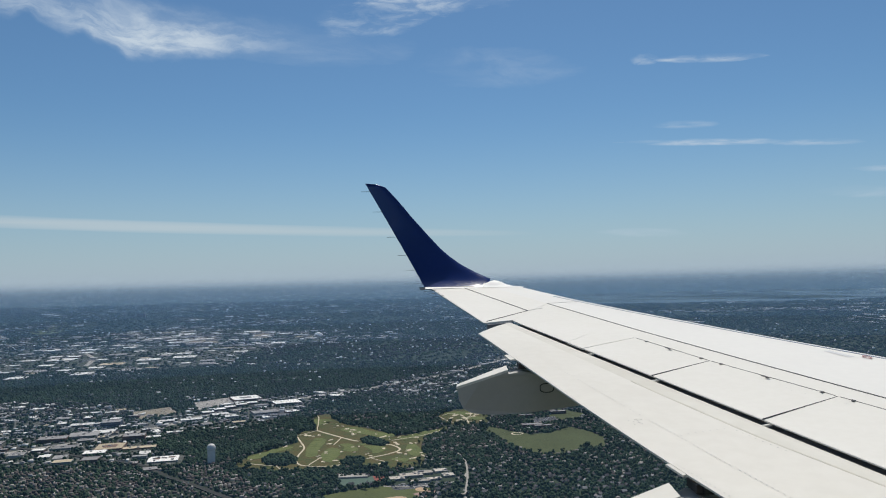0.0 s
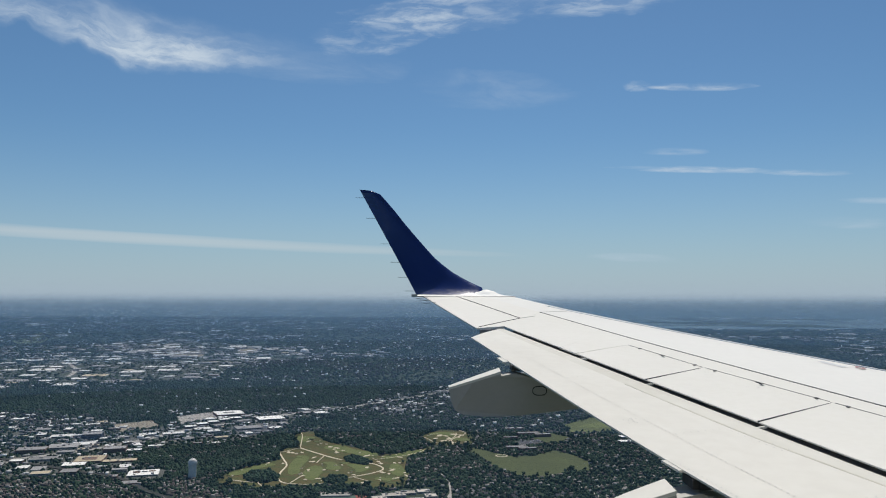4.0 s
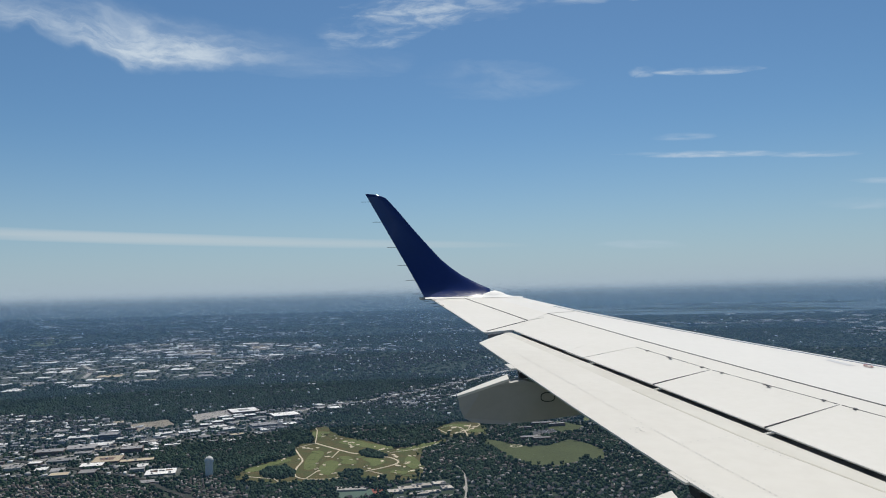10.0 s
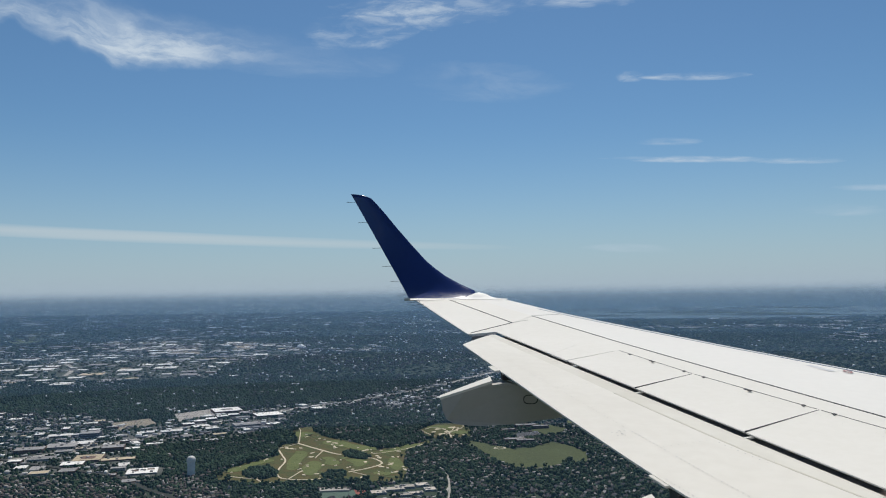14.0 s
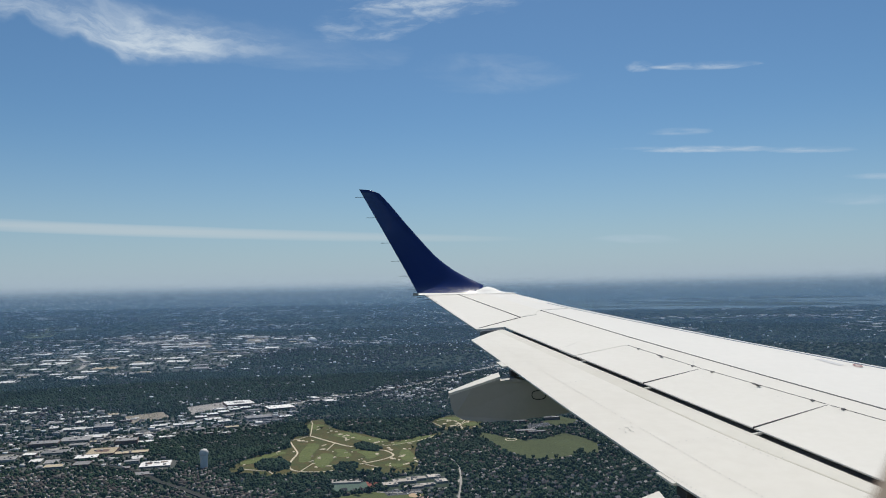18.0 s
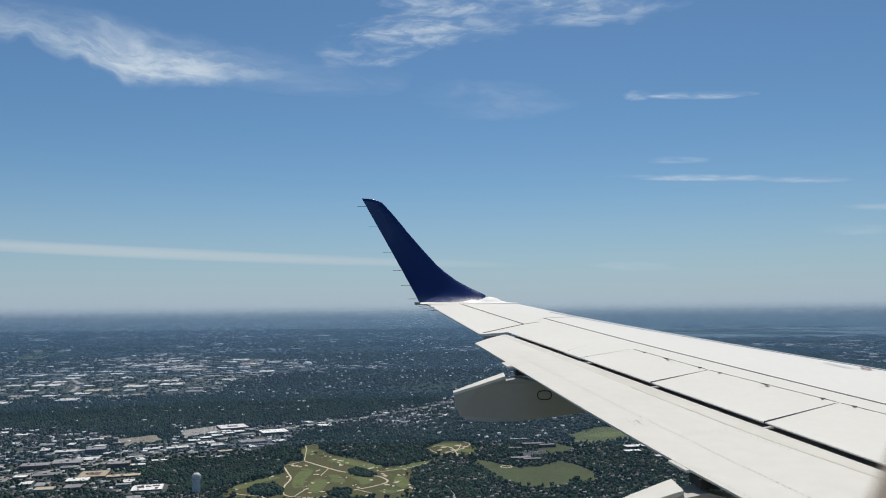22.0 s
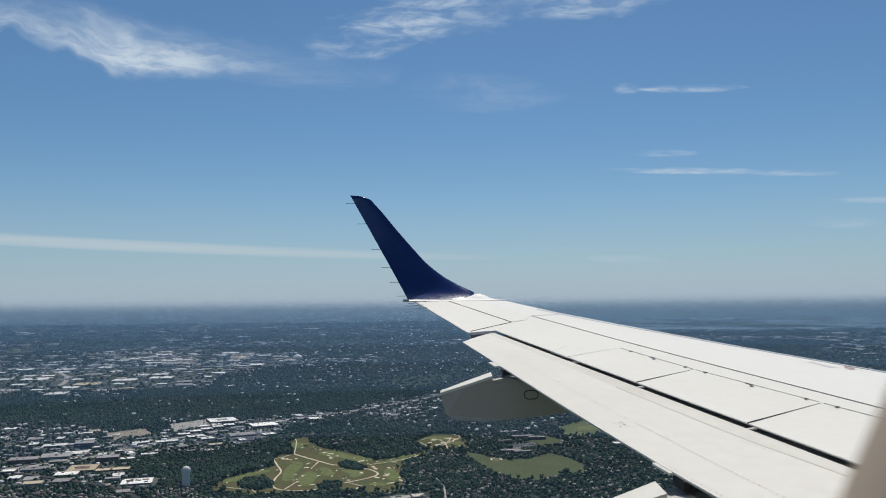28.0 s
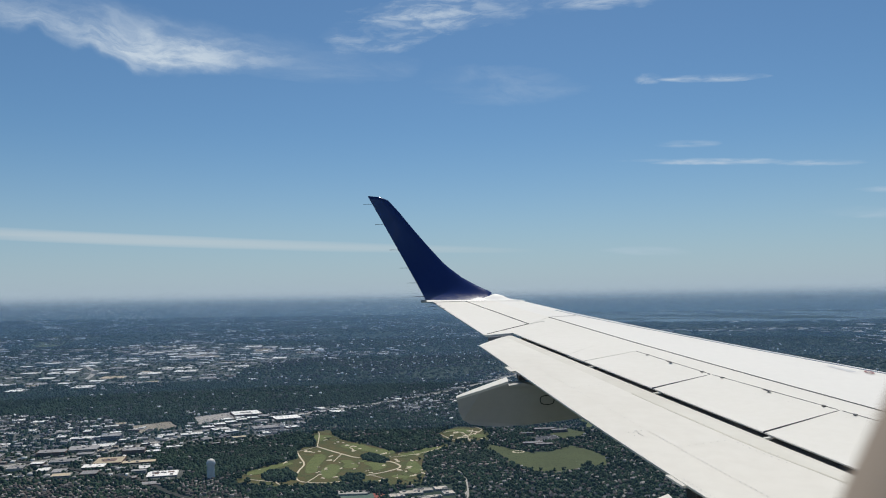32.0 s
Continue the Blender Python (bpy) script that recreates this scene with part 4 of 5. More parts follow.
def ribbon(name, pts, wide, z, material, label, category="road", thick=0.35):
    """A road or path of even width along a line in plan."""
    v, f = [], []
    fine = []
    for i in range(len(pts) - 1):
        p0, p1, p2, p3 = (Vector(pts[max(0, min(len(pts) - 1, i + k))]) for k in (-1, 0, 1, 2))
        for s in range(6):
            t = s / 6
            fine.append(0.5 * ((2 * p1) + (p2 - p0) * t + (2 * p0 - 5 * p1 + 4 * p2 - p3) * t * t + (3 * p1 - p0 - 3 * p2 + p3) * t ** 3))
    fine.append(Vector(pts[-1]))
    for i, p in enumerate(fine):
        d = (fine[min(i + 1, len(fine) - 1)] - fine[max(i - 1, 0)]).normalized()
        q = Vector((-d.y, d.x)) * wide / 2
        v += [(p.x + q.x, p.y + q.y, z), (p.x - q.x, p.y - q.y, z), (p.x + q.x, p.y + q.y, z - thick), (p.x - q.x, p.y - q.y, z - thick)]
    for i in range(len(fine) - 1):
        a, b = 4 * i, 4 * i + 4
        f += [(a, a + 1, b + 1, b), (a + 2, b + 2, b + 3, a + 3), (a, b, b + 2, a + 2), (a + 1, a + 3, b + 3, b + 1)]
    return tagged(new(name, mesh_of(name, v, f, [material])), label, category, kind="structure")


# golf course
sheet("golf_course", golf, 0.10, ROUGHG, "golf course of dry brown and green rough", "golf course", 1.2, 1)
sheet("golf_course", green_small, 0.10, ROUGHG, "small part of a golf course, dry rough grass", "golf course", 1.2, 2)
sheet("golf_course", golf_far, 0.10, GRASS, "far golf course of green grass", "golf course", 1.5, 3)
sheet("meadow", field_long, 0.10, MEADOW, "wide mown green field among trees", "field", 1.0, 4)
sheet("meadow", field_short, 0.10, MEADOW, "small mown green field among trees", "field", 1.0, 5)
sheet("sports_field", sports, 0.10, GRASS, "green school sports field", "field", 0.5, 6)


def mown(line, wide, seed, z):
    """A mown strip along a line in plan, swelling and narrowing, with rounded ends."""
    r = random.Random(seed)
    ph = [r.uniform(0, 6.28) for _ in range(2)]
    pts = [Vector(p) for p in line]
    fine = [pts[i].lerp(pts[i + 1], k / 6) for i in range(len(pts) - 1) for k in range(6)] + [pts[-1]]
    fine = [(fine[max(0, i - 2)] + fine[i] + fine[min(len(fine) - 1, i + 2)]) / 3 for i in range(len(fine))]
    up, down = [], []
    for i, p in enumerate(fine):
        t = i / (len(fine) - 1)
        d = (fine[min(i + 1, len(fine) - 1)] - fine[max(i - 1, 0)]).normalized()
        q = Vector((-d.y, d.x)) * wide / 2 * (max(0.02, 1 - (2 * t - 1) ** 4)) ** 0.5
        up.append(tuple(p + q * (1 + 0.28 * math.sin(7 * t + ph[0]))))
        down.append(tuple(p - q * (1 + 0.28 * math.sin(6 * t + ph[1]))))
    sheet("fairway", up + down[::-1], z, FAIRW, "bright mown golf fairway", "fairway")


FAIRWAYS = [([(-68, 500), (-66, 477), (-64, 455)], 9.0),
            ([(-80, 534), (-78, 494), (-78, 469)], 8.0),
            ([(-95, 605), (-88, 585), (-82, 587)], 16.0),
            ([(-64, 510), (-55, 496), (-56, 483)], 8.0),
            ([(-70, 568), (-50, 543), (-32, 526)], 14.0),
            ([(-20, 507), (-18, 487), (-16, 465)], 7.0),
            ([(-50, 502), (-37, 491), (-41, 476)], 8.0),
            ([(-114, 468), (-104, 489), (-92, 505)], 9.0),
            ([(-30, 463), (-22, 459), (-15, 462)], 7.0),
            ([(-30, 519), (-16, 529), (0, 550)], 11.0)]
for i, (pts, wide) in enumerate(FAIRWAYS):
    mown(pts, wide, i, 0.16 + 0.006 * i)
for i, (x, y, a, b, w) in enumerate([(12, 612, 9, 10, 0.3), (24, 590, 6, 9, 0.3), (140, 655, 22, 10, 0.8), (190, 670, 24, 9, 0.1), (118, 622, 8, 9, 0.6)]):
    sheet("fairway", blob(x, y, a, b, w, 22, 40 + i), 0.16 + 0.006 * i, FAIRW, "bright mown golf fairway", "fairway")
r = random.Random(9)
for i in range(26):
    line, wide = r.choice(FAIRWAYS)
    a = r.choice((line[0], line[-1], line[1]))
    x, y = a[0] + r.uniform(-9, 9), a[1] + r.uniform(-12, 12)
    if inside(golf, np.array([x]), np.array([y]))[0]:
        sheet("putting_green", blob(x, y, r.uniform(1.2, 2.4), r.uniform(1.8, 4.2), r.uniform(-0.8, 0.8), 14, 70 + i, 0.25), 0.225 + 0.001 * i, (FAIRW, GRASS)[i % 2], "small mown patch of golf turf", "green")
r = random.Random(8)
sand = [(-91, 540), (-88, 538), (-72, 522), (-71, 509), (-70, 485), (-68, 459), (-74, 573), (-70, 570), (-60, 554), (-59, 538), (-29, 504), (-36, 491), (-42, 471), (-21, 482), (-17, 522), (-39, 527), (-118, 471), (-97, 453), (-82, 539), (-62, 548), (-17, 462), (-61, 461), (-71, 468), (-62, 555), (-56, 546), (-16, 463), (-22, 473), (-84, 581), (-20, 485), (-13, 476), (-60, 541), (-35, 450), (-28, 502), (-20, 504), (-26, 477), (-47, 530), (-66, 559), (-30, 508)]
for k in range(46):
    line, wide = r.choice(FAIRWAYS)
    a = r.choice(line)
    sand.append((a[0] + r.choice((-1, 1)) * r.uniform(3, 6), a[1] + r.uniform(-6, 6)))
for i, (x, y) in enumerate(sand):
    if inside(golf, np.array([x]), np.array([y]))[0]:
        big = 1.25 if i < 38 else 0.7
        sheet("sand_bunker", blob(x, y, big * r.uniform(0.5, 1.2), big * r.uniform(0.8, 2.2), r.uniform(-0.6, 0.6), 12, i, 0.3), 0.29 + 0.002 * i, SAND, "pale sand bunker", "bunker")
for i, (x, y) in enumerate(((9, 604), (18, 575), (23, 598), (28, 578), (16, 591), (14, 603), (20, 610), (6, 592), (12, 583), (25, 606))):
    sheet("sand_bunker", blob(x, y, r.uniform(1.0, 2.0), r.uniform(1.6, 3.4), r.uniform(-0.6, 0.6), 12, 90 + i, 0.3), 0.29 + 0.004 * i, SAND, "pale sand bunker", "bunker")
ring = blob(48, 527, 3.4, 3.6, 0.2, 24, 3, 0.06)
ribbon("ball_field_ring", ring + ring[:1], 0.9, 0.2, SAND, "pale sandy ring on the mown field", "ball field")
PATHS = [[(-86, 556), (-78, 545), (-69, 533), (-58, 519), (-53, 515)],
         [(-38, 503), (-32, 501), (-26, 487), (-32, 475), (-44, 464)],
         [(-97, 539), (-90, 516), (-85, 498), (-85, 478), (-83, 460), (-77, 450), (-64, 447), (-57, 450)],
         [(-110, 459), (-96, 453), (-88, 458), (-83, 460)],
         [(-75, 450), (-73, 460), (-71, 470)],
         [(-94, 454), (-88, 443), (-82, 443)],
         [(-68, 505), (-66, 529)],
         [(-41, 464), (-31, 453)],
         [(-33, 515), (-13, 529), (1, 550)]]
PATHS += [[(-97, 539), (-92, 546), (-86, 556)],
         [(-86, 557), (-93, 611), (-99, 620)],
         [(11, 561), (10, 579), (19, 595), (22, 616)],
         [(33, 559), (43, 549), (54, 537), (67, 534), (77, 545)],
         [(-3, 600), (9, 573), (22, 598), (29, 616), (24, 630)],
         [(0, 605), (7, 612), (16, 596), (18, 568)]]
for j, pts in enumerate(PATHS):
    ribbon("cart_path", pts, (1.5, 1.2, 1.0, 0.9)[j] if j < 4 else 0.65, 0.262 + 0.004 * j, SAND, "winding pale sandy cart path", "path")

# second course with a pond, past the houses ahead
sheet("golf_course", east_course, 0.10, GRASS, "green golf course with a small pond", "golf course", 1.2, 12)
for k, (pts, wide) in enumerate((([(170, 400), (196, 418), (226, 424)], 9), ([(190, 385), (224, 392), (256, 390)], 9), ([(240, 410), (268, 424), (296, 414)], 10), ([(250, 372), (282, 384), (306, 398)], 8))):
    mown(pts, wide, 60 + k, 0.16 + 0.006 * k)
sheet("pond", blob(250, 366, 11, 5, 0.2, 20, 5, 0.25), 0.20, WATER, "small dark pond on the golf course", "pond")
for k in range(12):
    sheet("sand_bunker", blob(r.uniform(180, 300), r.uniform(372, 428), r.uniform(0.7, 1.4), r.uniform(0.8, 1.8), 0.3, 12, k, 0.3), 0.29 + 0.003 * k, SAND, "pale sand bunker", "bunker")

# roads, the railway bank, car parks
ribbon("road", BOULEVARD, 6.0, 0.12, CONC, "wide pale boulevard lined with shops")
ribbon("road", RAILWAY, 3.0, 0.5, BANK, "dark railway bank through the suburb", "railway", 0.8)
ribbon("road", STREET, 1.1, 0.12, CONC, "pale suburban street")
ribbon("road", RAMP, 6.5, 0.14, CONC, "curving pale highway ramp")
ribbon("road", [(-30, 401), (-16, 399), (6, 407), (12, 424)], 1.4, 0.14, CONC, "pale school drive")
sheet("park", park_far, 0.12, GRASS, "far green park among houses", "park", 4.0, 31)
for poly in tan_lots:
    sheet("gravel_yard", poly, 0.2, TANLOT, "bare tan yard beside the works", "yard", 2.0, 32)
sheet("car_park", lot_oak, 0.15, TANLOT, "tan car park dotted with trees", "car park", 0.6, 33)
r = random.Random(21)
for i in range(26):
    x0, y0 = r.uniform(-150, 330), r.uniform(350, 900)
    a = r.choice((0.25, 0.25 + math.pi / 2)) + r.uniform(-0.1, 0.1)
    d = r.uniform(20, 60)
    p, q = np.array([x0]), np.array([y0])
    if not any_of(OPEN + woods, p, q)[0]:
        ribbon("road", [(x0, y0), (x0 + d * math.cos(a) / 2, y0 + d * math.sin(a) / 2 + r.uniform(-2, 2)), (x0 + d * math.cos(a), y0 + d * math.sin(a))], 1.2, 0.09 + 0.0035 * i, CONC, "pale residential street under trees")
sheet("car_park", lot_shop, 0.155, ASPH, "car park behind the shops", "car park")
sheet("car_park", lot_east, 0.13, ASPH, "car park beside the meadow", "car park")
sheet("car_park", lot_big, 0.15, CONC, "large pale car park", "car park")
DIRT = matter("clay_infield", (0.50, 0.36, 0.23), (0.41, 0.29, 0.18), 0.9, big=0.3, small=3)
PINK = matter("faded_red_court", (0.36, 0.245, 0.20), (0.29, 0.20, 0.165), 0.85, big=0.3, small=3)
sheet("ball_court", [(-15, 385), (-10, 389), (-4, 391), (-4, 384), (-11, 378)], 0.17, PINK, "faded pink ball court beside the school", "court")
sheet("bleachers", [(-55, 425), (-41, 426), (-39, 419), (-54, 418)], 0.9, CONC, "pale stand along the ball court", "bleachers")
school_lot = [(-27, 402), (3, 407), (5, 398), (-24, 393)]
sheet("car_park", school_lot, 0.13, ASPH, "school car park", "car park")
sheet("running_track", track, 0.13, COURT, "pale green ball court", "court", 0.0)
sheet("running_track", [(-37, 423), (-30, 420), (-29, 405), (-34, 406)], 0.14, RED, "faded red ball court", "court")
for i, (x, y) in enumerate([(-11, 393), (-24, 376)]):
    sheet("ball_diamond", blob(x, y, (3.2, 7.0)[i], (4.0, 5.0)[i], 0.3, 16, i, 0.08), 0.16, DIRT, "tan baseball diamond", "ball field")
for i in range(8):
    sheet("car_park", blob(-330 + 40 * (i % 4) + 13 * (i // 4), 500 + 62 * (i // 4) + 9 * (i % 3), 14, 9, 0.4 * i, 8, i, 0.3), 0.12 + 0.006 * i, ASPH if i % 2 else CONC, "town car park", "car park")

URBAN = matter("lots_and_verges", (0.150, 0.145, 0.135), (0.030, 0.046, 0.028), 0.85, big=0.06, small=0.35, amount=1.0)
GREENLOT = matter("works_verges", (0.036, 0.056, 0.032), (0.150, 0.148, 0.138), 0.85, big=0.022, small=0.10, amount=0.75)
for name, poly, label in (("town_lots", town, "streets and lots of the town"), ("strip_lots", strip, "lots along the boulevard"), ("works_lots", works_near, "yards between the works"), ("works_lots", works_far, "yards between far works"), ("shop_lots", shops, "lots between the shops"), ("shop_lots", shops_far, "lots between far shops")):
    sheet(name, poly, 0.04 + 0.0006 * len(label), GREENLOT if "works" in name else URBAN, label, "pavement", 3.0, len(label))

def near_road(x, y):
    """Which points lie on a main road or its verge."""
    hit = np.zeros(len(x), bool)
    for pts, wide in ((BOULEVARD, 6.0), (RAILWAY, 2.6), (STREET, 1.1), (RAMP, 12.0)):
        for (ax, ay), (bx, by) in zip(pts, pts[1:]):
            t = np.clip(((x - ax) * (bx - ax) + (y - ay) * (by - ay)) / ((bx - ax) ** 2 + (by - ay) ** 2), 0, 1)
            hit |= (x - ax - t * (bx - ax)) ** 2 + (y - ay - t * (by - ay)) ** 2 < wide * wide
    return hit


BAY = [(420, 3050), (1150, 2800), (2300, 2900), (3300, 3400), (2600, 4100), (1400, 4650), (560, 4820), (330, 4000)]

# ---- buildings ----


def flat_building(x, y, w, d, h, turn, roof, wall, label, units=0, windows=0, seed=0):
    """A flat-roofed block with a parapet, window bands and roof plant."""
    b = thing("commercial_building", label, "building", (x, y, 0), "town buildings", turn=turn)
    part("wall", mesh_of("wall", *box(-w / 2, -d / 2, 0, w / 2, d / 2, h), [wall]), b)
    e = min(0.25, w * 0.04)
    part("roof", mesh_of("roof", *box(-w / 2 + e, -d / 2 + e, h, w / 2 - e, d / 2 - e, h + 0.06), [roof]), b)
    pz = h + 0.14
    rim = join(box(-w / 2, -d / 2, h, w / 2, -d / 2 + e, pz), box(-w / 2, d / 2 - e, h, w / 2, d / 2, pz), box(-w / 2, -d / 2 + e, h, -w / 2 + e, d / 2 - e, pz), box(w / 2 - e, -d / 2 + e, h, w / 2, d / 2 - e, pz))
    part("parapet", mesh_of("parapet", *rim, [ROOFW if roof == ROOFW else wall]), b)
    for k in range(windows):
        z = h * (k + 0.45) / windows
        part("window_band", mesh_of("window_band", *box(-w * 0.46, -d / 2 - 0.03, z, w * 0.46, -d / 2 + 0.02, z + h * 0.35 / windows), [GLASS]), b)
    r = random.Random(seed)
    for k in range(units):
        ux, uy, us = r.uniform(-w * 0.38, w * 0.38), r.uniform(-d * 0.35, d * 0.35), r.uniform(0.35, 0.9)
        part("roof_unit", mesh_of("roof_unit", *box(ux - us, uy - us * 0.7, h + 0.06, ux + us, uy + us * 0.7, h + 0.06 + us * 0.8), [ROOFG]), b)
    return b


rng = random.Random(12)
taken = []


def free(x, y, gap):
    if any((x - a) ** 2 + (y - b) ** 2 < (gap + g) ** 2 for a, b, g in taken):
        return False
    taken.append((x, y, gap))
    return True


LOOKS = [(ROOFW, WALLW, "low commercial building with a white flat roof"), (ROOFW, WALLB, "brick commercial building with a white roof"), (ROOFG, WALLB, "brick town building with a grey flat roof"), (ROOFG, WALLW, "pale town building with a grey flat roof"), (ROOFT, WALLW, "low building with a tan flat roof")]


def fill(poly, count, sizes, heights, axis, weights, gap=0.62, deep=(0.45, 0.95)):
    xs, ys = [p[0] for p in poly], [p[1] for p in poly]
    made = 0
    for k in range(count * 12):
        if made >= count:
            break
        x, y = rng.uniform(min(xs), max(xs)), rng.uniform(min(ys), max(ys))
        if not inside(poly, np.array([x]), np.array([y]))[0]:
            continue
        w = rng.uniform(*sizes)
        d = w * rng.uniform(*deep)
        if not free(x, y, w * gap):
            continue
        roof, wall, label = rng.choices(LOOKS, weights)[0]
        h = rng.uniform(*heights)
        flat_building(x, y, w, d, h, axis + (0 if deep[1] > 1 else rng.choice((0, 90))) + rng.uniform(-4, 4), roof, wall, label, rng.randint(0, 3) if y < 800 else 0, max(1, int(h / 0.8)) if y < 650 else 0, k)
        made += 1


# landmarks first
taken.append((-241, 1595, 34))
flat_building(-132, 689, 22, 19, 1.5, 24, ROOFW, WALLB, "large store with a broad white roof", 3, 1, 3)
flat_building(-139, 639, 20, 14, 1.4, 24, ROOFG, CONC, "long grey store by the boulevard", 2, 1, 4)
office = flat_building(-173, 716, 24, 24, 1.9, 24, ROOFG, WALLB, "office block with a ringed white flat roof", 0, 3, 5)
part("roof_ring", mesh_of("roof_ring", *join(box(-11.6, -11.6, 1.98, 11.6, -5.0, 2.12), box(-11.6, 5.0, 1.98, 11.6, 11.6, 2.12), box(-11.6, -5.0, 1.98, -4.6, 5.0, 2.12), box(4.6, -5.0, 1.98, 11.6, 5.0, 2.12)), [ROOFW]), office, "white roof ring round a dark court")
taken += [(-132, 689, 13), (-139, 639, 13), (-173, 716, 14)]
for i, (x, y) in enumerate([(-185, 643), (-180, 657), (-174, 668), (-168, 680), (-161, 689)]):
    flat_building(x, y, 9.0, 8.0, 1.7, 24, ROOFW, WALLB, "row store with a white roof on the boulevard", 1, 1, i)
    taken.append((x, y, 5))
tan = flat_building(-210, 515, 17, 20, 1.3, 12, ROOFT, WALLB, "town building with a ringed tan roof", 3, 2, 11)
part("roof_court", mesh_of("roof_court", *box(-4.0, -4.6, 1.37, 4.0, 4.6, 1.42), [WALLB]), tan, "brown sunken roof court")
taken.append((-210, 515, 12))
court = flat_building(-163, 475, 17, 15, 0.9, 14, ROOFW, WALLW, "low store with a white roof and courtyard", 7, 1, 12)
part("roof_court", mesh_of("roof_court", *join(box(-5.6, -1.2, 0.97, -2.0, 4.6, 1.0), box(2.6, 1.4, 0.97, 6.4, 5.0, 1.0)), [WALLB]), court, "brown roof court")
taken.append((-162, 474, 12))
for x, y, w, d, h, turn, roof, wall, label, units, rows_ in (
    (-241, 594, 13.5, 13, 4.2, 14, ROOFG, GLASSWALL, "dark glass office block with a grey roof", 1, 3),
    (-245, 557, 19, 16, 1.8, 14, ROOFG, WALLW, "pale town hall with a broad grey roof", 3, 2),
    (-259, 542, 18, 12, 2.6, 14, ROOFG, WALLB, "dark brick apartment block in the town", 3, 4),
    (-236, 567, 15, 12, 1.6, 14, ROOFW, WALLW, "town building with a white roof", 2, 2),
    (-205, 542, 14, 11, 3.2, 14, ROOFG, WALLB, "brick apartment block beside the trees", 3, 4),
    (-191, 512, 21, 8, 0.8, 16, ROOFT, WALLB, "long low building with a tan roof", 2, 1),
    (-213, 499, 13, 11, 1.2, 14, ROOFW, WALLB, "low store with a white roof", 2, 1),
    (-240, 517, 16, 10, 1.2, 14, ROOFG, WALLW, "low grey store in the town", 2, 1),
    (-162, 451, 9, 8, 0.8, 20, ROOFG, WALLB, "small brown building by the railway", 1, 1),
    (-195, 547, 11, 6, 0.9, 20, ROOFW, WALLW, "low shop with a white roof", 1, 1),
    (-185, 563, 11, 5, 0.9, 22, ROOFW, WALLW, "low shop with a white roof", 1, 1),
    (-266, 602, 16, 10, 1.2, 16, ROOFW, WALLB, "white-roofed store at the town's edge", 2, 1),
    (-189, 614, 16, 8, 1.0, 22, ROOFW, WALLW, "white-roofed store near the boulevard", 1, 1),
    (-207, 610, 12, 8, 1.0, 22, ROOFW, WALLW, "white-roofed store near the boulevard", 1, 1),
):
    flat_building(x, y, w, d, h, turn, roof, wall, label, units, rows_, int(w))
    taken.append((x, y, w * 0.55))
for x, y, w, d, h in ((-24, 414, 9, 8, 1.2), (-17, 420, 14, 8, 1.3), (-11, 425, 12, 7, 1.2), (-2, 429, 8, 8, 1.1), (2, 419, 7, 8, 1.1), (-12, 408, 12, 5, 1.0), (-5, 412, 9, 5, 1.0)):
    flat_building(x, y, w * 0.84, d * 0.8, h * 0.8, 12, SCHOOLR, WALLW, "school wing with a pale flat roof", 3, 2, int(w))
    taken.append((x, y, w * 0.5))
for x, y, w in ((60, 550, 14), (67, 545, 12), (60, 588, 10), (75, 607, 16), (85, 601, 12), (67, 629, 14)):
    flat_building(x, y, w, w * 0.4, 2.0, 8, ROOFG, WALLB, "brick building beside the meadow", 1, 2, int(w))
for x, y, w, d in ((150, 590, 22, 8), (168, 576, 14, 10), (140, 570, 12, 6), (160, 550, 20, 6), (182, 540, 12, 9)):
    flat_building(x, y, w, d, 2.2, 10, ROOFW, WALLB, "school building with a white roof among trees", 2, 2, int(x))
WAREHOUSES = [(-543, 1166, 45, 20, ROOFW), (-526, 1082, 22, 10, ROOFW), (-437, 1080, 38, 17, ROOFT), (-440, 1037, 24, 11, ROOFW), (-408, 1134, 37, 17, ROOFW), (-367, 1164, 38, 17, ROOFW), (-580, 1343, 35, 16, ROOFW), (-413, 1216, 27, 12, ROOFW)]
WAREHOUSES += [(-491, 1235, 32, 14, ROOFG), (-476, 1285, 23, 10, ROOFW), (-418, 1694, 32, 14, ROOFW), (-304, 1233, 25, 11, ROOFW), (-504, 1009, 32, 14, ROOFG), (-382, 997, 30, 14, ROOFG), (-308, 1382, 18, 8, ROOFW), (-648, 1949, 26, 12, ROOFW), (-705, 1958, 23, 10, ROOFW), (-380, 1404, 12, 6, ROOFW), (-316, 1099, 24, 11, ROOFG), (-240, 1030, 15, 7, ROOFW)]
for x, y, w, d, roof in WAREHOUSES:
    flat_building(x, y, w * 0.8, d * 1.9, 1.1, 10, roof, WALLW, "broad warehouse with a flat roof", 0, 0, int(w))
    taken.append((x, y, w * 0.5))
fill(town, 120, (4, 11), (0.8, 2.0), 14, (3.4, 1.6, 4, 3.4, 1.2))
fill(strip, 32, (5, 13), (0.9, 1.5), 32, (5, 2, 2, 2, 1))
fill(shops, 26, (4, 10), (0.9, 1.5), 38, (4, 2, 4, 3, 1))
fill(shops_far, 22, (6, 14), (1.0, 1.8), 30, (4, 2, 4, 3, 2))
fill(works_near, 72, (6, 22), (0.9, 1.6), 10, (7, 0.6, 1, 2.6, 0.7), 0.52, (0.7, 1.5))
fill(works_far, 44, (9, 34), (1.0, 2.0), 10, (7, 0.6, 1, 2.6, 0.7), 0.52, (0.7, 1.5))

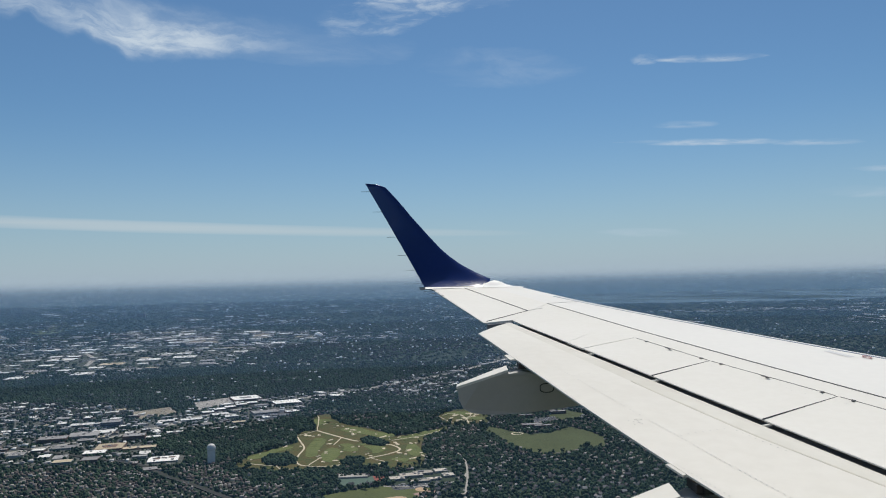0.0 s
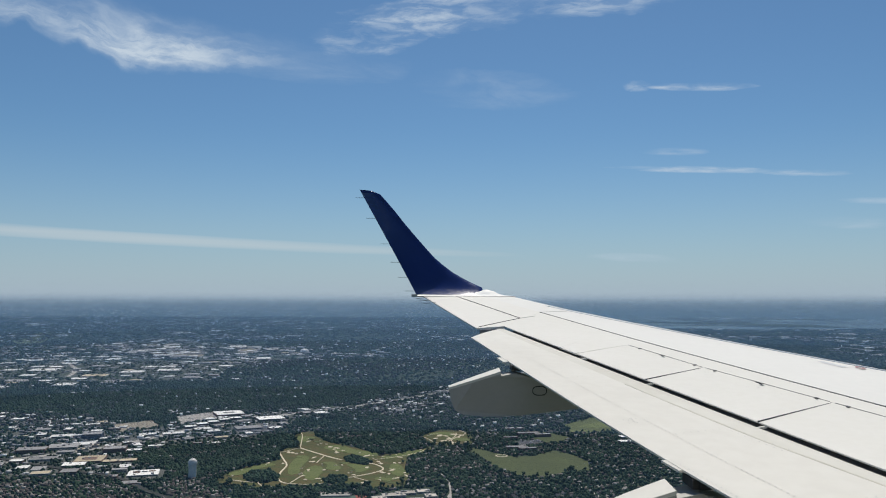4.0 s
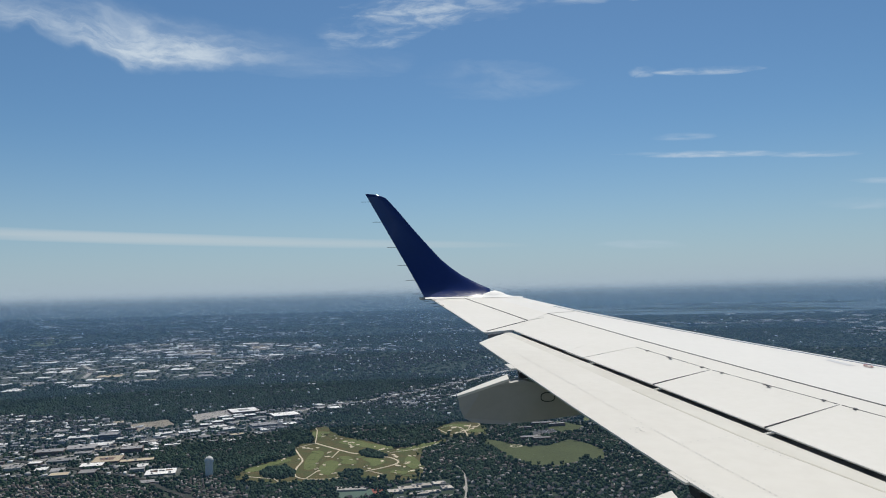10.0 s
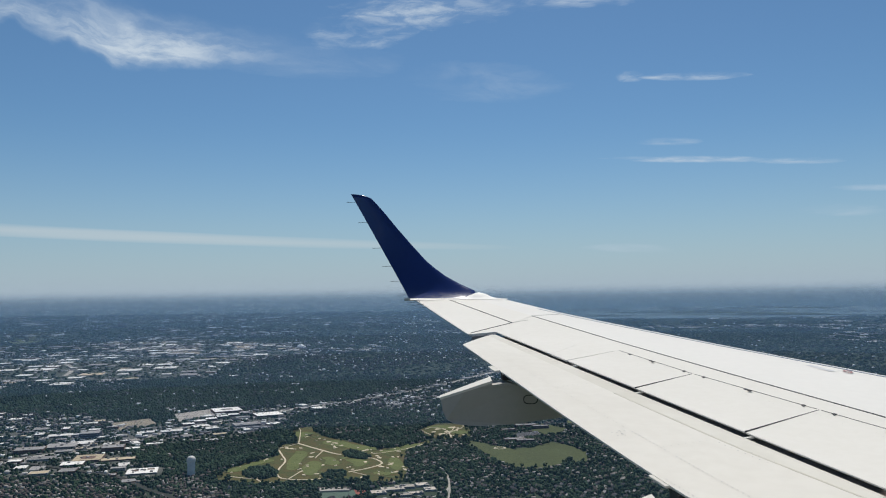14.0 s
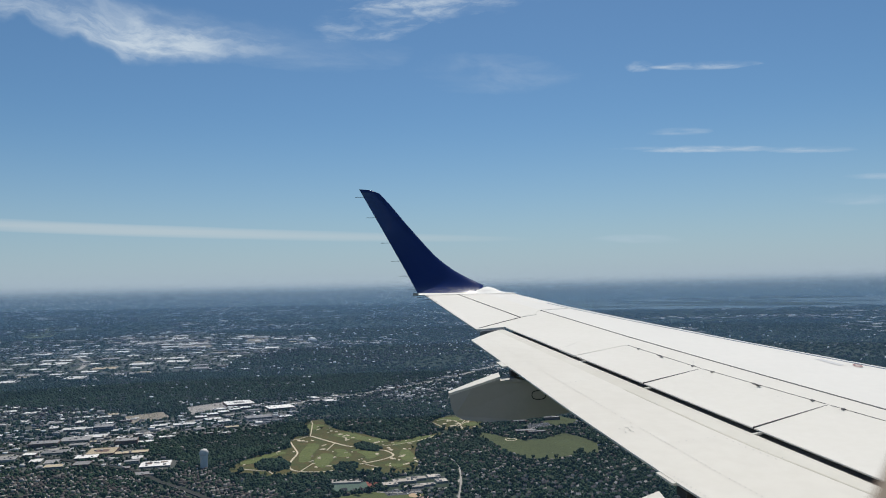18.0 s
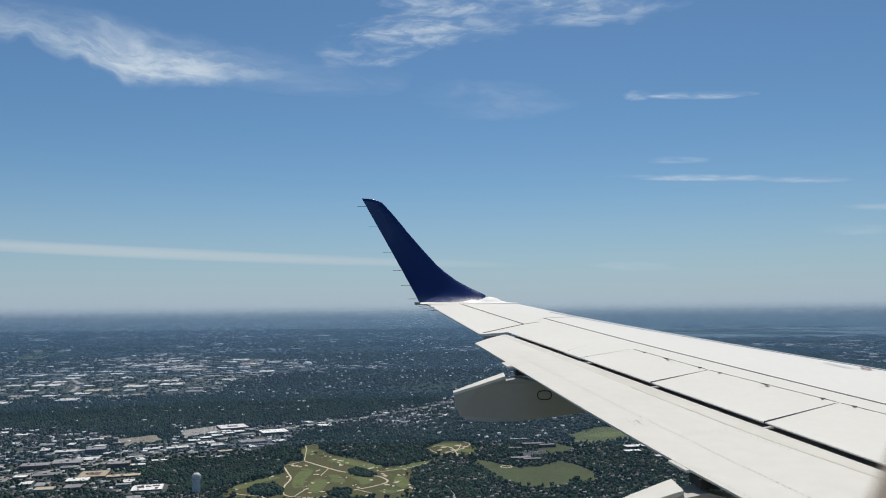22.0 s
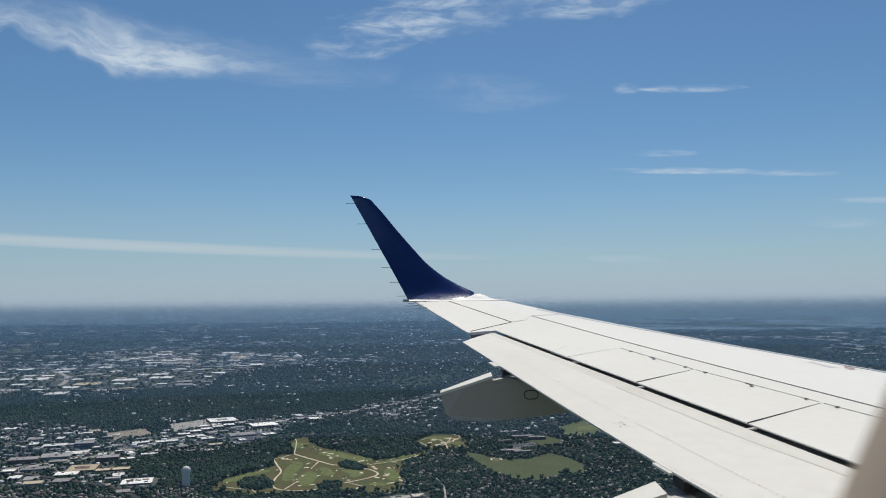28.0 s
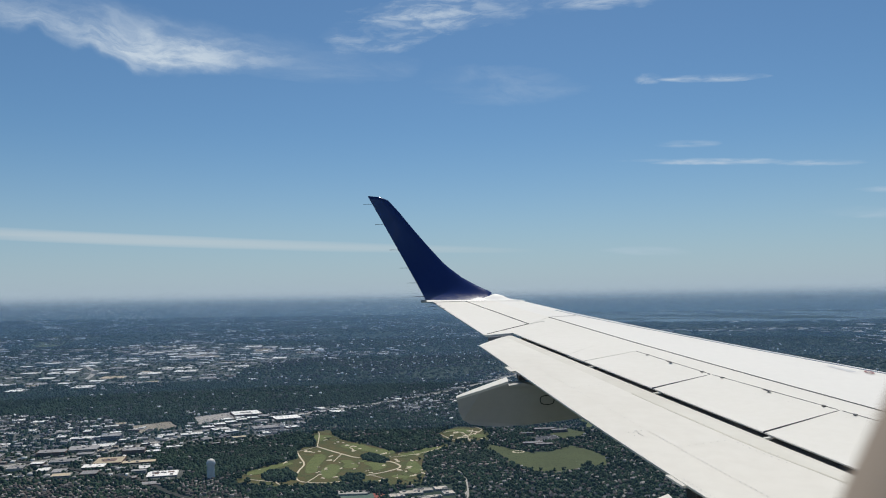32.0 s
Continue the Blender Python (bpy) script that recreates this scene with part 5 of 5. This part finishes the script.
# parked cars, too small to tell apart
CARS = matter("car_paint", (0.10, 0.10, 0.11), (0.05, 0.05, 0.055), 0.3, big=0.5, small=2, per_piece=0.6, piece="island", light=(0.62, 0.62, 0.62))
CAR_V = [(-0.5, -0.5, 0.1), (0.5, -0.5, 0.1), (0.5, 0.5, 0.1), (-0.5, 0.5, 0.1), (-0.5, -0.48, 0.55), (0.5, -0.48, 0.55), (0.5, 0.48, 0.55), (-0.5, 0.48, 0.55), (-0.3, -0.4, 1.0), (0.22, -0.4, 1.0), (0.22, 0.4, 1.0), (-0.3, 0.4, 1.0)]
CAR_F = [(0, 1, 5, 4), (1, 2, 6, 5), (2, 3, 7, 6), (3, 0, 4, 7), (4, 5, 9, 8), (5, 6, 10, 9), (6, 7, 11, 10), (7, 4, 8, 11), (8, 9, 10, 11)]
cars = []
r = random.Random(31)
for poly, count in ((lot_big, 120), (lot_shop, 160), (lot_east, 40), (school_lot, 60), (lot_oak, 60)):
    px, py = [p[0] for p in poly], [p[1] for p in poly]
    for k in range(count * 2):
        x, y = r.uniform(min(px), max(px)), min(py) + 2.4 * int(r.uniform(0, (max(py) - min(py)) / 2.4))
        if inside(poly, np.array([x]), np.array([y]))[0]:
            cars.append((x, y, 0.16))
along = [Vector(p) for p in BOULEVARD[2:9]]
for k in range(150):
    i = r.randrange(len(along) - 1)
    p = along[i].lerp(along[i + 1], r.random())
    cars.append((p.x + r.choice((-1.8, 1.8)), p.y, 0.13))
c = len(cars)
many("parked_cars", CAR_V, CAR_F, np.array(cars), np.tile((0.9, 0.38, 0.30), (c, 1)), np.array([r.uniform(0.4, 0.7) for k in cars]), CARS, "many small cars on lots and along the boulevard", "cars")

# white sports dome far off
dome = thing("arena_dome", "shallow white arena dome among far roofs", "dome", (-238, 1577, 0))
dv, df = [], []
for j in range(7):
    a = j * math.pi / 12
    dv += [(9 * math.cos(a) * math.cos(i * math.pi / 12), 9 * math.cos(a) * math.sin(i * math.pi / 12), 6.5 * math.sin(a)) for i in range(24)]
for j in range(6):
    df += [(j * 24 + i, j * 24 + (i + 1) % 24, (j + 1) * 24 + (i + 1) % 24, (j + 1) * 24 + i) for i in range(24)]
part("shell", mesh_of("shell", dv, df, [matter("white_membrane", (0.88, 0.87, 0.85), (0.80, 0.79, 0.77), 0.6, big=0.2, small=1.5, amount=0.5)], smooth=True), dome)

# water tower
tank = thing("water_tower", "pale grey standpipe water tower with a domed top", "water tower", (-132, 464, 0))


def lathe(profile, c=20):
    v, f = [], []
    for rad, z in profile:
        v += [(rad * math.cos(2 * math.pi * i / c), rad * math.sin(2 * math.pi * i / c), z) for i in range(c)]
    for j in range(len(profile) - 1):
        f += [(j * c + i, j * c + (i + 1) % c, (j + 1) * c + (i + 1) % c, (j + 1) * c + i) for i in range(c)]
    f.append(tuple(range((len(profile) - 1) * c, len(profile) * c)))
    return v, f


part("shaft", mesh_of("shaft", *lathe([(2.15, 0), (2.15, 7.4)]), [TOWER], smooth=False), tank)
part("tank", mesh_of("tank", *lathe([(2.15, 7.4), (2.5, 7.7), (2.5, 9.0), (2.3, 9.5)]), [TOWER]), tank)
part("tank_dome", mesh_of("tank_dome", *lathe([(2.3, 9.5), (2.0, 10.1), (1.4, 10.6), (0.6, 10.9), (0.05, 11.0)]), [ROOFW], smooth=True), tank, "white domed cap")
part("vent", mesh_of("vent", *lathe([(0.25, 10.95), (0.25, 11.3)], 8), [TOWER]), tank)

# towers on the skyline
for x, y, w, h in ((-1028, 2792, 26, 13), (900, 1900, 22, 7)):
    flat_building(x, y, w, w * 0.7, h, 8, ROOFG, WALLB, "far tower block above the suburbs", 0, 5, int(w))

# ---- houses ----
HOUSE_V = [(-0.5, -0.5, 0), (0.5, -0.5, 0), (0.5, 0.5, 0), (-0.5, 0.5, 0), (-0.5, -0.5, 0.55), (0.5, -0.5, 0.55), (0.5, 0.5, 0.55), (-0.5, 0.5, 0.55), (-0.5, 0, 0.98), (0.5, 0, 0.98)]
HOUSE_F = [(0, 1, 5, 4), (2, 3, 7, 6), (1, 2, 6, 9, 5), (3, 0, 4, 8, 7)]


def house(x, y, w, d, h, turn, wall, label):
    b = thing("house", label, "house", (x, y, 0), "suburban houses", turn=turn)
    s = [(a * w, c * d, e * h) for a, c, e in HOUSE_V]
    part("wall", mesh_of("wall", s, HOUSE_F, [wall]), b)
    o, t = 0.16, 0.07
    rv = []
    for sx in (-1, 1):
        rv += [(sx * (w / 2 + o), -d / 2 - o, 0.55 * h - o * 0.8), (sx * (w / 2 + o), 0, h), (sx * (w / 2 + o), d / 2 + o, 0.55 * h - o * 0.8),
               (sx * (w / 2 + o), -d / 2 - o, 0.55 * h - o * 0.8 - t), (sx * (w / 2 + o), 0, h - t), (sx * (w / 2 + o), d / 2 + o, 0.55 * h - o * 0.8 - t)]
    rf = [(0, 6, 7, 1), (1, 7, 8, 2), (4, 10, 9, 3), (5, 11, 10, 4), (0, 3, 9, 6), (2, 8, 11, 5), (0, 1, 4, 3), (1, 2, 5, 4), (6, 9, 10, 7), (7, 10, 11, 8)]
    part("roof", mesh_of("roof", rv, rf, [SHING]), b)
    part("chimney", mesh_of("chimney", *box(w * 0.25, -0.12, 0.7 * h, w * 0.25 + 0.24, 0.12, h + 0.25), [WALLB]), b)


hx, hy, r = scatter(5200, 345, 640, 31)
ok = ~any_of(OPEN + woods + clumps + [strip, works_near, terrace] + hoods, hx, hy)
ok &= ~(inside(town, hx, hy) & (hy > 470)) & ~near_road(hx, hy)
hx, hy = hx[ok], hy[ok]
near = []
rest = []
kept = {}
for x, y in zip(hx, hy):
    cell = (int(x // 4.2), int(y // 5.0))
    if cell in kept:
        continue
    kept[cell] = 1
    if any((x - a) ** 2 + (y - b) ** 2 < (g + 1.5) ** 2 for a, b, g in taken):
        continue
    (near if y < 432 and len(near) < 290 else rest).append((x, y))
for i in range(24):
    for k in range(30):
        a, b = i * 3.7 + rng.uniform(-0.5, 0.5), k * 2.7 + rng.uniform(-0.4, 0.4)
        x, y = -165 + a * 0.80 + b * 0.60, 425 - a * 0.60 + b * 0.80
        if inside(terrace, np.array([x]), np.array([y]))[0] and not near_road(np.array([x]), np.array([y]))[0] and rng.random() < 0.9:
            rest.append((x, y))
for poly in hoods:
    px, py = [p[0] for p in poly], [p[1] for p in poly]
    for i in range(90):
        for k in range(90):
            a, b = i * 3.6 + rng.uniform(-0.5, 0.5), k * 2.9 + rng.uniform(-0.4, 0.4)
            x, y = min(px) - 40 + a * 0.966 + b * 0.26, min(py) - 20 - a * 0.26 + b * 0.966
            if inside(poly, np.array([x]), np.array([y]))[0] and not near_road(np.array([x]), np.array([y]))[0] and rng.random() < 0.66:
                rest.append((x, y))
for i in (4, 5, 3, 0):
    px, py = [p[0] for p in woods[i]], [p[1] for p in woods[i]]
    for k in range((520, 300, 90, 110)[(4, 5, 3, 0).index(i)]):
        x, y = rng.uniform(min(px), max(px)), rng.uniform(min(py), max(py))
        if inside(woods[i], np.array([x]), np.array([y]))[0] and not any_of(clumps, np.array([x]), np.array([y]))[0] and wave(np.array([x]), np.array([y]), 40, 15)[0] > 0.42:
            rest.append((x, y))
houses_at = near + rest
for i, (x, y) in enumerate(near):
    house(x, y, rng.uniform(1.7, 2.6), rng.uniform(1.3, 1.8), rng.uniform(1.3, 1.8), 15 + rng.choice((0, 90)) + rng.uniform(-8, 8), (WALLW, WALLB)[i % 3 == 0], ("pale suburban house with a shingled gable roof", "brick suburban house with a shingled gable roof")[i % 3 == 0])
GABLE_V = [(-0.5, -0.5, 0), (0.5, -0.5, 0), (0.5, 0.5, 0), (-0.5, 0.5, 0), (-0.5, -0.5, 0.55), (0.5, -0.5, 0.55), (0.5, 0.5, 0.55), (-0.5, 0.5, 0.55), (-0.5, 0, 1), (0.5, 0, 1)]
GABLE_F = [(0, 1, 5), (0, 5, 4), (2, 3, 7), (2, 7, 6), (1, 2, 6), (1, 6, 5), (3, 0, 4), (3, 4, 7), (5, 6, 9), (7, 4, 8), (4, 5, 9), (4, 9, 8), (6, 7, 8), (6, 8, 9)]


def house_field(name, pts, seed, big=1.0, roof=SHINGI):
    r = np.random.RandomState(seed)
    c = len(pts)
    place = np.c_[np.array(pts), np.zeros(c)]
    size = np.c_[r.uniform(1.9, 3.3, c) * big, r.uniform(1.4, 2.2, c) * big, r.uniform(1.4, 2.1, c) * min(big, 1.15)]
    turn = radians(15) + r.choice([0, math.pi / 2], c) + r.uniform(-0.15, 0.15, c)
    return many(name, GABLE_V, GABLE_F, place, size, turn, roof, "many small suburban houses among trees", "houses")


house_field("houses", rest, 3, 0.74, SHINGN)
hx, hy, r = scatter(26000, 640, 1500, 32)
ok = ~any_of(OPEN + [works_near, works_far, strip], hx, hy) & (wave(hx, hy, 160, 5) > 0.30) & ~near_road(hx, hy)
ok &= ~any_of(woods, hx, hy) | (r.uniform(0, 1, len(hx)) < 0.36)
ok &= (hx < 0.22 * hy) | (hy < 760) | (r.uniform(0, 1, len(hx)) < 0.20)
ok &= (hx < -0.12 * hy) | (hy < 780) | (r.uniform(0, 1, len(hx)) < 0.45)
house_field("houses_beyond", np.c_[hx[ok], hy[ok]][:11000], 4, 1.15, SHINGF)
hx, hy, r = scatter(12000, 1500, 3400, 33)
ok = (wave(hx, hy, 420, 6) > 0.42) & ~inside(BAY, hx, hy)
ok &= (hx < 0.22 * hy) | (r.uniform(0, 1, len(hx)) < 0.22)
house_field("houses_far", np.c_[hx[ok], hy[ok]][:9000], 5, 2.2, SHINGF)


hx, hy, r = scatter(15000, 3200, 4880, 34)
ok = (wave(hx, hy, 700, 8) > 0.40) & ~inside(BAY, hx, hy) & ((hx < 500) | (hy < 3000))
house_field("houses_horizon", np.c_[hx[ok], hy[ok]][:10000], 6, 3.4, SHINGF)


def roof_field(name, count, y0, y1, low, high, seed, need):
    x, y, r = scatter(count, y0, y1, seed)
    ok = (wave(x, y, (y0 + y1) * 0.16, seed) > need) & ~inside(BAY, x, y)
    x, y = x[ok], y[ok]
    c = len(x)
    size = np.c_[r.uniform(low, high, c), r.uniform(low, high, c) * 0.8, r.uniform(1.0, 2.2, c)]
    v, f = box(-0.5, -0.5, 0, 0.5, 0.5, 1)
    many(name, v, f, np.c_[x, y, np.zeros(c)], size, radians(12) + r.choice([0, math.pi / 2], c), ROOFI, "scattered flat roofs of far shops and works", "buildings")


def yard_roofs(name, poly, count, low, high, seed):
    r = np.random.RandomState(seed)
    p = np.array(poly)
    x, y = r.uniform(p[:, 0].min(), p[:, 0].max(), count), r.uniform(p[:, 1].min(), p[:, 1].max(), count)
    ok = inside(poly, x, y) & np.array([not any((a - u) ** 2 + (b - w) ** 2 < (g * 0.8 + high / 2) ** 2 for u, w, g in taken) for a, b in zip(x, y)])
    c = int(ok.sum())
    size = np.c_[r.uniform(low, high, c), r.uniform(low, high, c) * 0.7, r.uniform(0.7, 1.4, c)]
    v, f = box(-0.5, -0.5, 0, 0.5, 0.5, 1)
    many(name, v, f, np.c_[x[ok], y[ok], np.zeros(c)], size, radians(12) + r.choice([0, math.pi / 2], c), ROOFI, "small flat roofs between larger blocks", "buildings")


for name, poly, count, low, high, seed in (("town_roofs", town, 1400, 1.8, 4.6, 1), ("strip_roofs", strip, 420, 2.5, 6.0, 2), ("shop_roofs", shops, 300, 2.0, 5.0, 3), ("shop_roofs_far", shops_far, 200, 3.0, 7.0, 4), ("works_roofs", works_near, 620, 2.5, 8.0, 5), ("works_roofs_far", works_far, 300, 4.0, 12.0, 6)):
    yard_roofs(name, poly, count, low, high, seed)
roof_field("roofs_far", 1900, 1250, 2300, 6, 26, 41, 0.56)
roof_field("roofs_horizon", 1500, 2300, 4860, 10, 52, 42, 0.58)

# ---- trees ----


def clump_shape(seed, sub=1, squash=0.8):
    bm = bmesh.new()
    bmesh.ops.create_icosphere(bm, subdivisions=sub, radius=0.5)
    r = random.Random(seed)
    for v in bm.verts:
        v.co *= r.uniform(0.78, 1.2)
        v.co.z = v.co.z * squash + 0.42
    bm.verts.index_update()
    out = [tuple(v.co) for v in bm.verts], [tuple(v.index for v in f.verts) for f in bm.faces]
    bm.free()
    return out


def dome_shape(seed):
    """A rough half crown of twelve faces, open below."""
    r = random.Random(seed)
    v = []
    for rad, z in ((0.5, 0.0), (0.44, 0.52)):
        v += [(rad * r.uniform(0.8, 1.2) * math.cos(i * math.pi / 2 + z), rad * r.uniform(0.8, 1.2) * math.sin(i * math.pi / 2 + z), z * r.uniform(0.85, 1.15)) for i in range(4)]
    v.append((r.uniform(-0.12, 0.12), r.uniform(-0.12, 0.12), 0.80))
    f = []
    for i in range(4):
        k = (i + 1) % 4
        f += [(i, k, 4 + k), (i, 4 + k, 4 + i), (4 + i, 4 + k, 8)]
    return v, f


def tree_points(count, y0, y1, seed, dense_in=woods, keep=0.62):
    x, y, r = scatter(count, y0, y1, seed)
    wood = any_of(dense_in, x, y)
    clear = any_of(OPEN, x, y)
    built = any_of(BUILT, x, y)
    p = np.where(wood, 1.0, np.where(clear, 0.0, np.where(built, np.where(y > 800, 0.34, 0.25), np.where(any_of(hoods, x, y), 0.75, 1.0) * keep * (0.55 + 0.6 * wave(x, y, 60, 9)))))
    p = np.where(any_of(clumps, x, y), 1.0, p)
    ok = (r.uniform(0, 1, count) < p) & ~near_road(x, y)
    return x[ok], y[ok], wood[ok], r


def clear_of(x, y, pts, gap):
    """Keep trees off the houses and blocks."""
    cells = {}
    for a, b in pts:
        cells.setdefault((int(a // 4), int(b // 4)), []).append((a, b))
    ok = np.ones(len(x), bool)
    for i in range(len(x)):
        cx, cy = int(x[i] // 4), int(y[i] // 4)
        for u in (-1, 0, 1):
            for w in (-1, 0, 1):
                for a, b in cells.get((cx + u, cy + w), ()):
                    if (x[i] - a) ** 2 + (y[i] - b) ** 2 < gap * gap:
                        ok[i] = False
    return ok


spots = [(a, b) for a, b in houses_at]
for a, b, g in taken:
    if b < 820:
        c = max(1, int(g / 2))
        spots += [(a + i * 2.2, b + j * 2.2) for i in range(-c, c + 1) for j in range(-c, c + 1) if i * i + j * j <= c * c * 0.7]


def forest(name, x, y, low, high, tall, seed, shape):
    r = np.random.RandomState(seed)
    c = len(x)
    s = r.uniform(low, high, c) * np.where(r.uniform(0, 1, c) < 0.12, 1.35, 1.0)
    size = np.c_[s, s * r.uniform(0.8, 1.25, c), s * r.uniform(tall * 0.7, tall * 1.3, c)]
    many(name, *shape, np.c_[x, y, np.zeros(c)], size, r.uniform(0, 6.28, c), LEAF, "dense dark green broadleaf trees of the suburb", "trees")


x, y, wood, r = tree_points(88000, 340, 560, 51)
ok = clear_of(x, y, spots, 1.45)
x, y = x[ok], y[ok]
third = len(x) // 3
for k in range(3):
    forest(("trees_near", "trees_street", "trees_garden")[k], x[k * third:(k + 1) * third], y[k * third:(k + 1) * third], 0.95, 2.15, 1.05, 60 + k, dome_shape(k + 20))
x, y, wood, r = tree_points(125000, 560, 1000, 52)
ok = clear_of(x, y, spots, 1.3)
forest("trees_middle", x[ok], y[ok], 1.3, 2.6, 1.0, 64, dome_shape(3))
x, y, wood, r = tree_points(60000, 1000, 2000, 53)
forest("trees_beyond", x, y, 2.6, 5.6, 0.45, 65, dome_shape(5))
x, y, r = scatter(26000, 2000, 4880, 54)
ok = ~inside(BAY, x, y) & ((x < 600) | (y < 3000))
x, y = x[ok], y[ok]
forest("trees_far", x, y, 7.0, 16.0, 0.17, 66, dome_shape(7))

# single trees on the course and along the meadows
trunk_me = mesh_of("trunk", *lathe([(0.16, 0), (0.11, 0.6), (0.08, 1.0)], 6), [BARK])


def crown_mesh(seed):
    r = random.Random(seed)
    bits = []
    for k in range(9):
        v, f = clump_shape(seed * 20 + k, 1, 0.9)
        a, d, s = r.uniform(0, 6.28), r.uniform(0.1, 0.75), r.uniform(0.7, 1.15)
        z = r.uniform(0.5, 1.7)
        bits.append(([(p[0] * s + d * math.cos(a), p[1] * s + d * math.sin(a), p[2] * s + z) for p in v], f))
    return mesh_of("crown", *join(*bits), [LEAFT])


crowns = [crown_mesh(k) for k in range(4)]
r = random.Random(77)
spots = []
for i in range(1500):
    if len(spots) >= 210:
        break
    poly = r.choice((golf, golf, field_long, green_small, golf_far, sports))
    a = r.randrange(len(poly))
    (x0, y0), (x1, y1) = poly[a], poly[(a + 1) % len(poly)]
    t = r.random()
    spots.append((x0 + (x1 - x0) * t + r.gauss(0, 1.6), y0 + (y1 - y0) * t + r.gauss(0, 1.6)))
for i, (x, y) in enumerate(spots):
    s = r.uniform(0.9, 1.6)
    t = tagged(new("tree"), "broadleaf tree with a rounded dark green crown", "tree", "trees round the greens")
    t.matrix_basis = pose(x, y, 0, 0, 0, r.uniform(0, 360)) @ Matrix.Scale(s, 4)
    part("trunk", trunk_me, t)
    part("crown", crowns[i % 4], t)

# ---- distant water and haze ----
sheet("bay_water", BAY, 0.5, WATER, "pale bay water behind the land", "water", 40.0, 3)
MARSH = matter("marsh_grass", (0.070, 0.085, 0.045), (0.045, 0.060, 0.035), 0.9, big=0.01, small=0.08)
r = random.Random(5)
for i in range(34):
    x, y = r.uniform(400, 3000), r.uniform(2950, 4700)
    if inside(BAY, np.array([x]), np.array([y]))[0]:
        sheet("marsh_island", blob(x, y, r.uniform(60, 320), r.uniform(14, 60), -math.atan2(x, y) + r.uniform(-0.1, 0.1), 26, i, 0.35), 0.7 + 0.02 * i, MARSH, "low green marsh island in the bay", "marsh")
# upright see-through sheets stand in for haze, tinted paler farther out
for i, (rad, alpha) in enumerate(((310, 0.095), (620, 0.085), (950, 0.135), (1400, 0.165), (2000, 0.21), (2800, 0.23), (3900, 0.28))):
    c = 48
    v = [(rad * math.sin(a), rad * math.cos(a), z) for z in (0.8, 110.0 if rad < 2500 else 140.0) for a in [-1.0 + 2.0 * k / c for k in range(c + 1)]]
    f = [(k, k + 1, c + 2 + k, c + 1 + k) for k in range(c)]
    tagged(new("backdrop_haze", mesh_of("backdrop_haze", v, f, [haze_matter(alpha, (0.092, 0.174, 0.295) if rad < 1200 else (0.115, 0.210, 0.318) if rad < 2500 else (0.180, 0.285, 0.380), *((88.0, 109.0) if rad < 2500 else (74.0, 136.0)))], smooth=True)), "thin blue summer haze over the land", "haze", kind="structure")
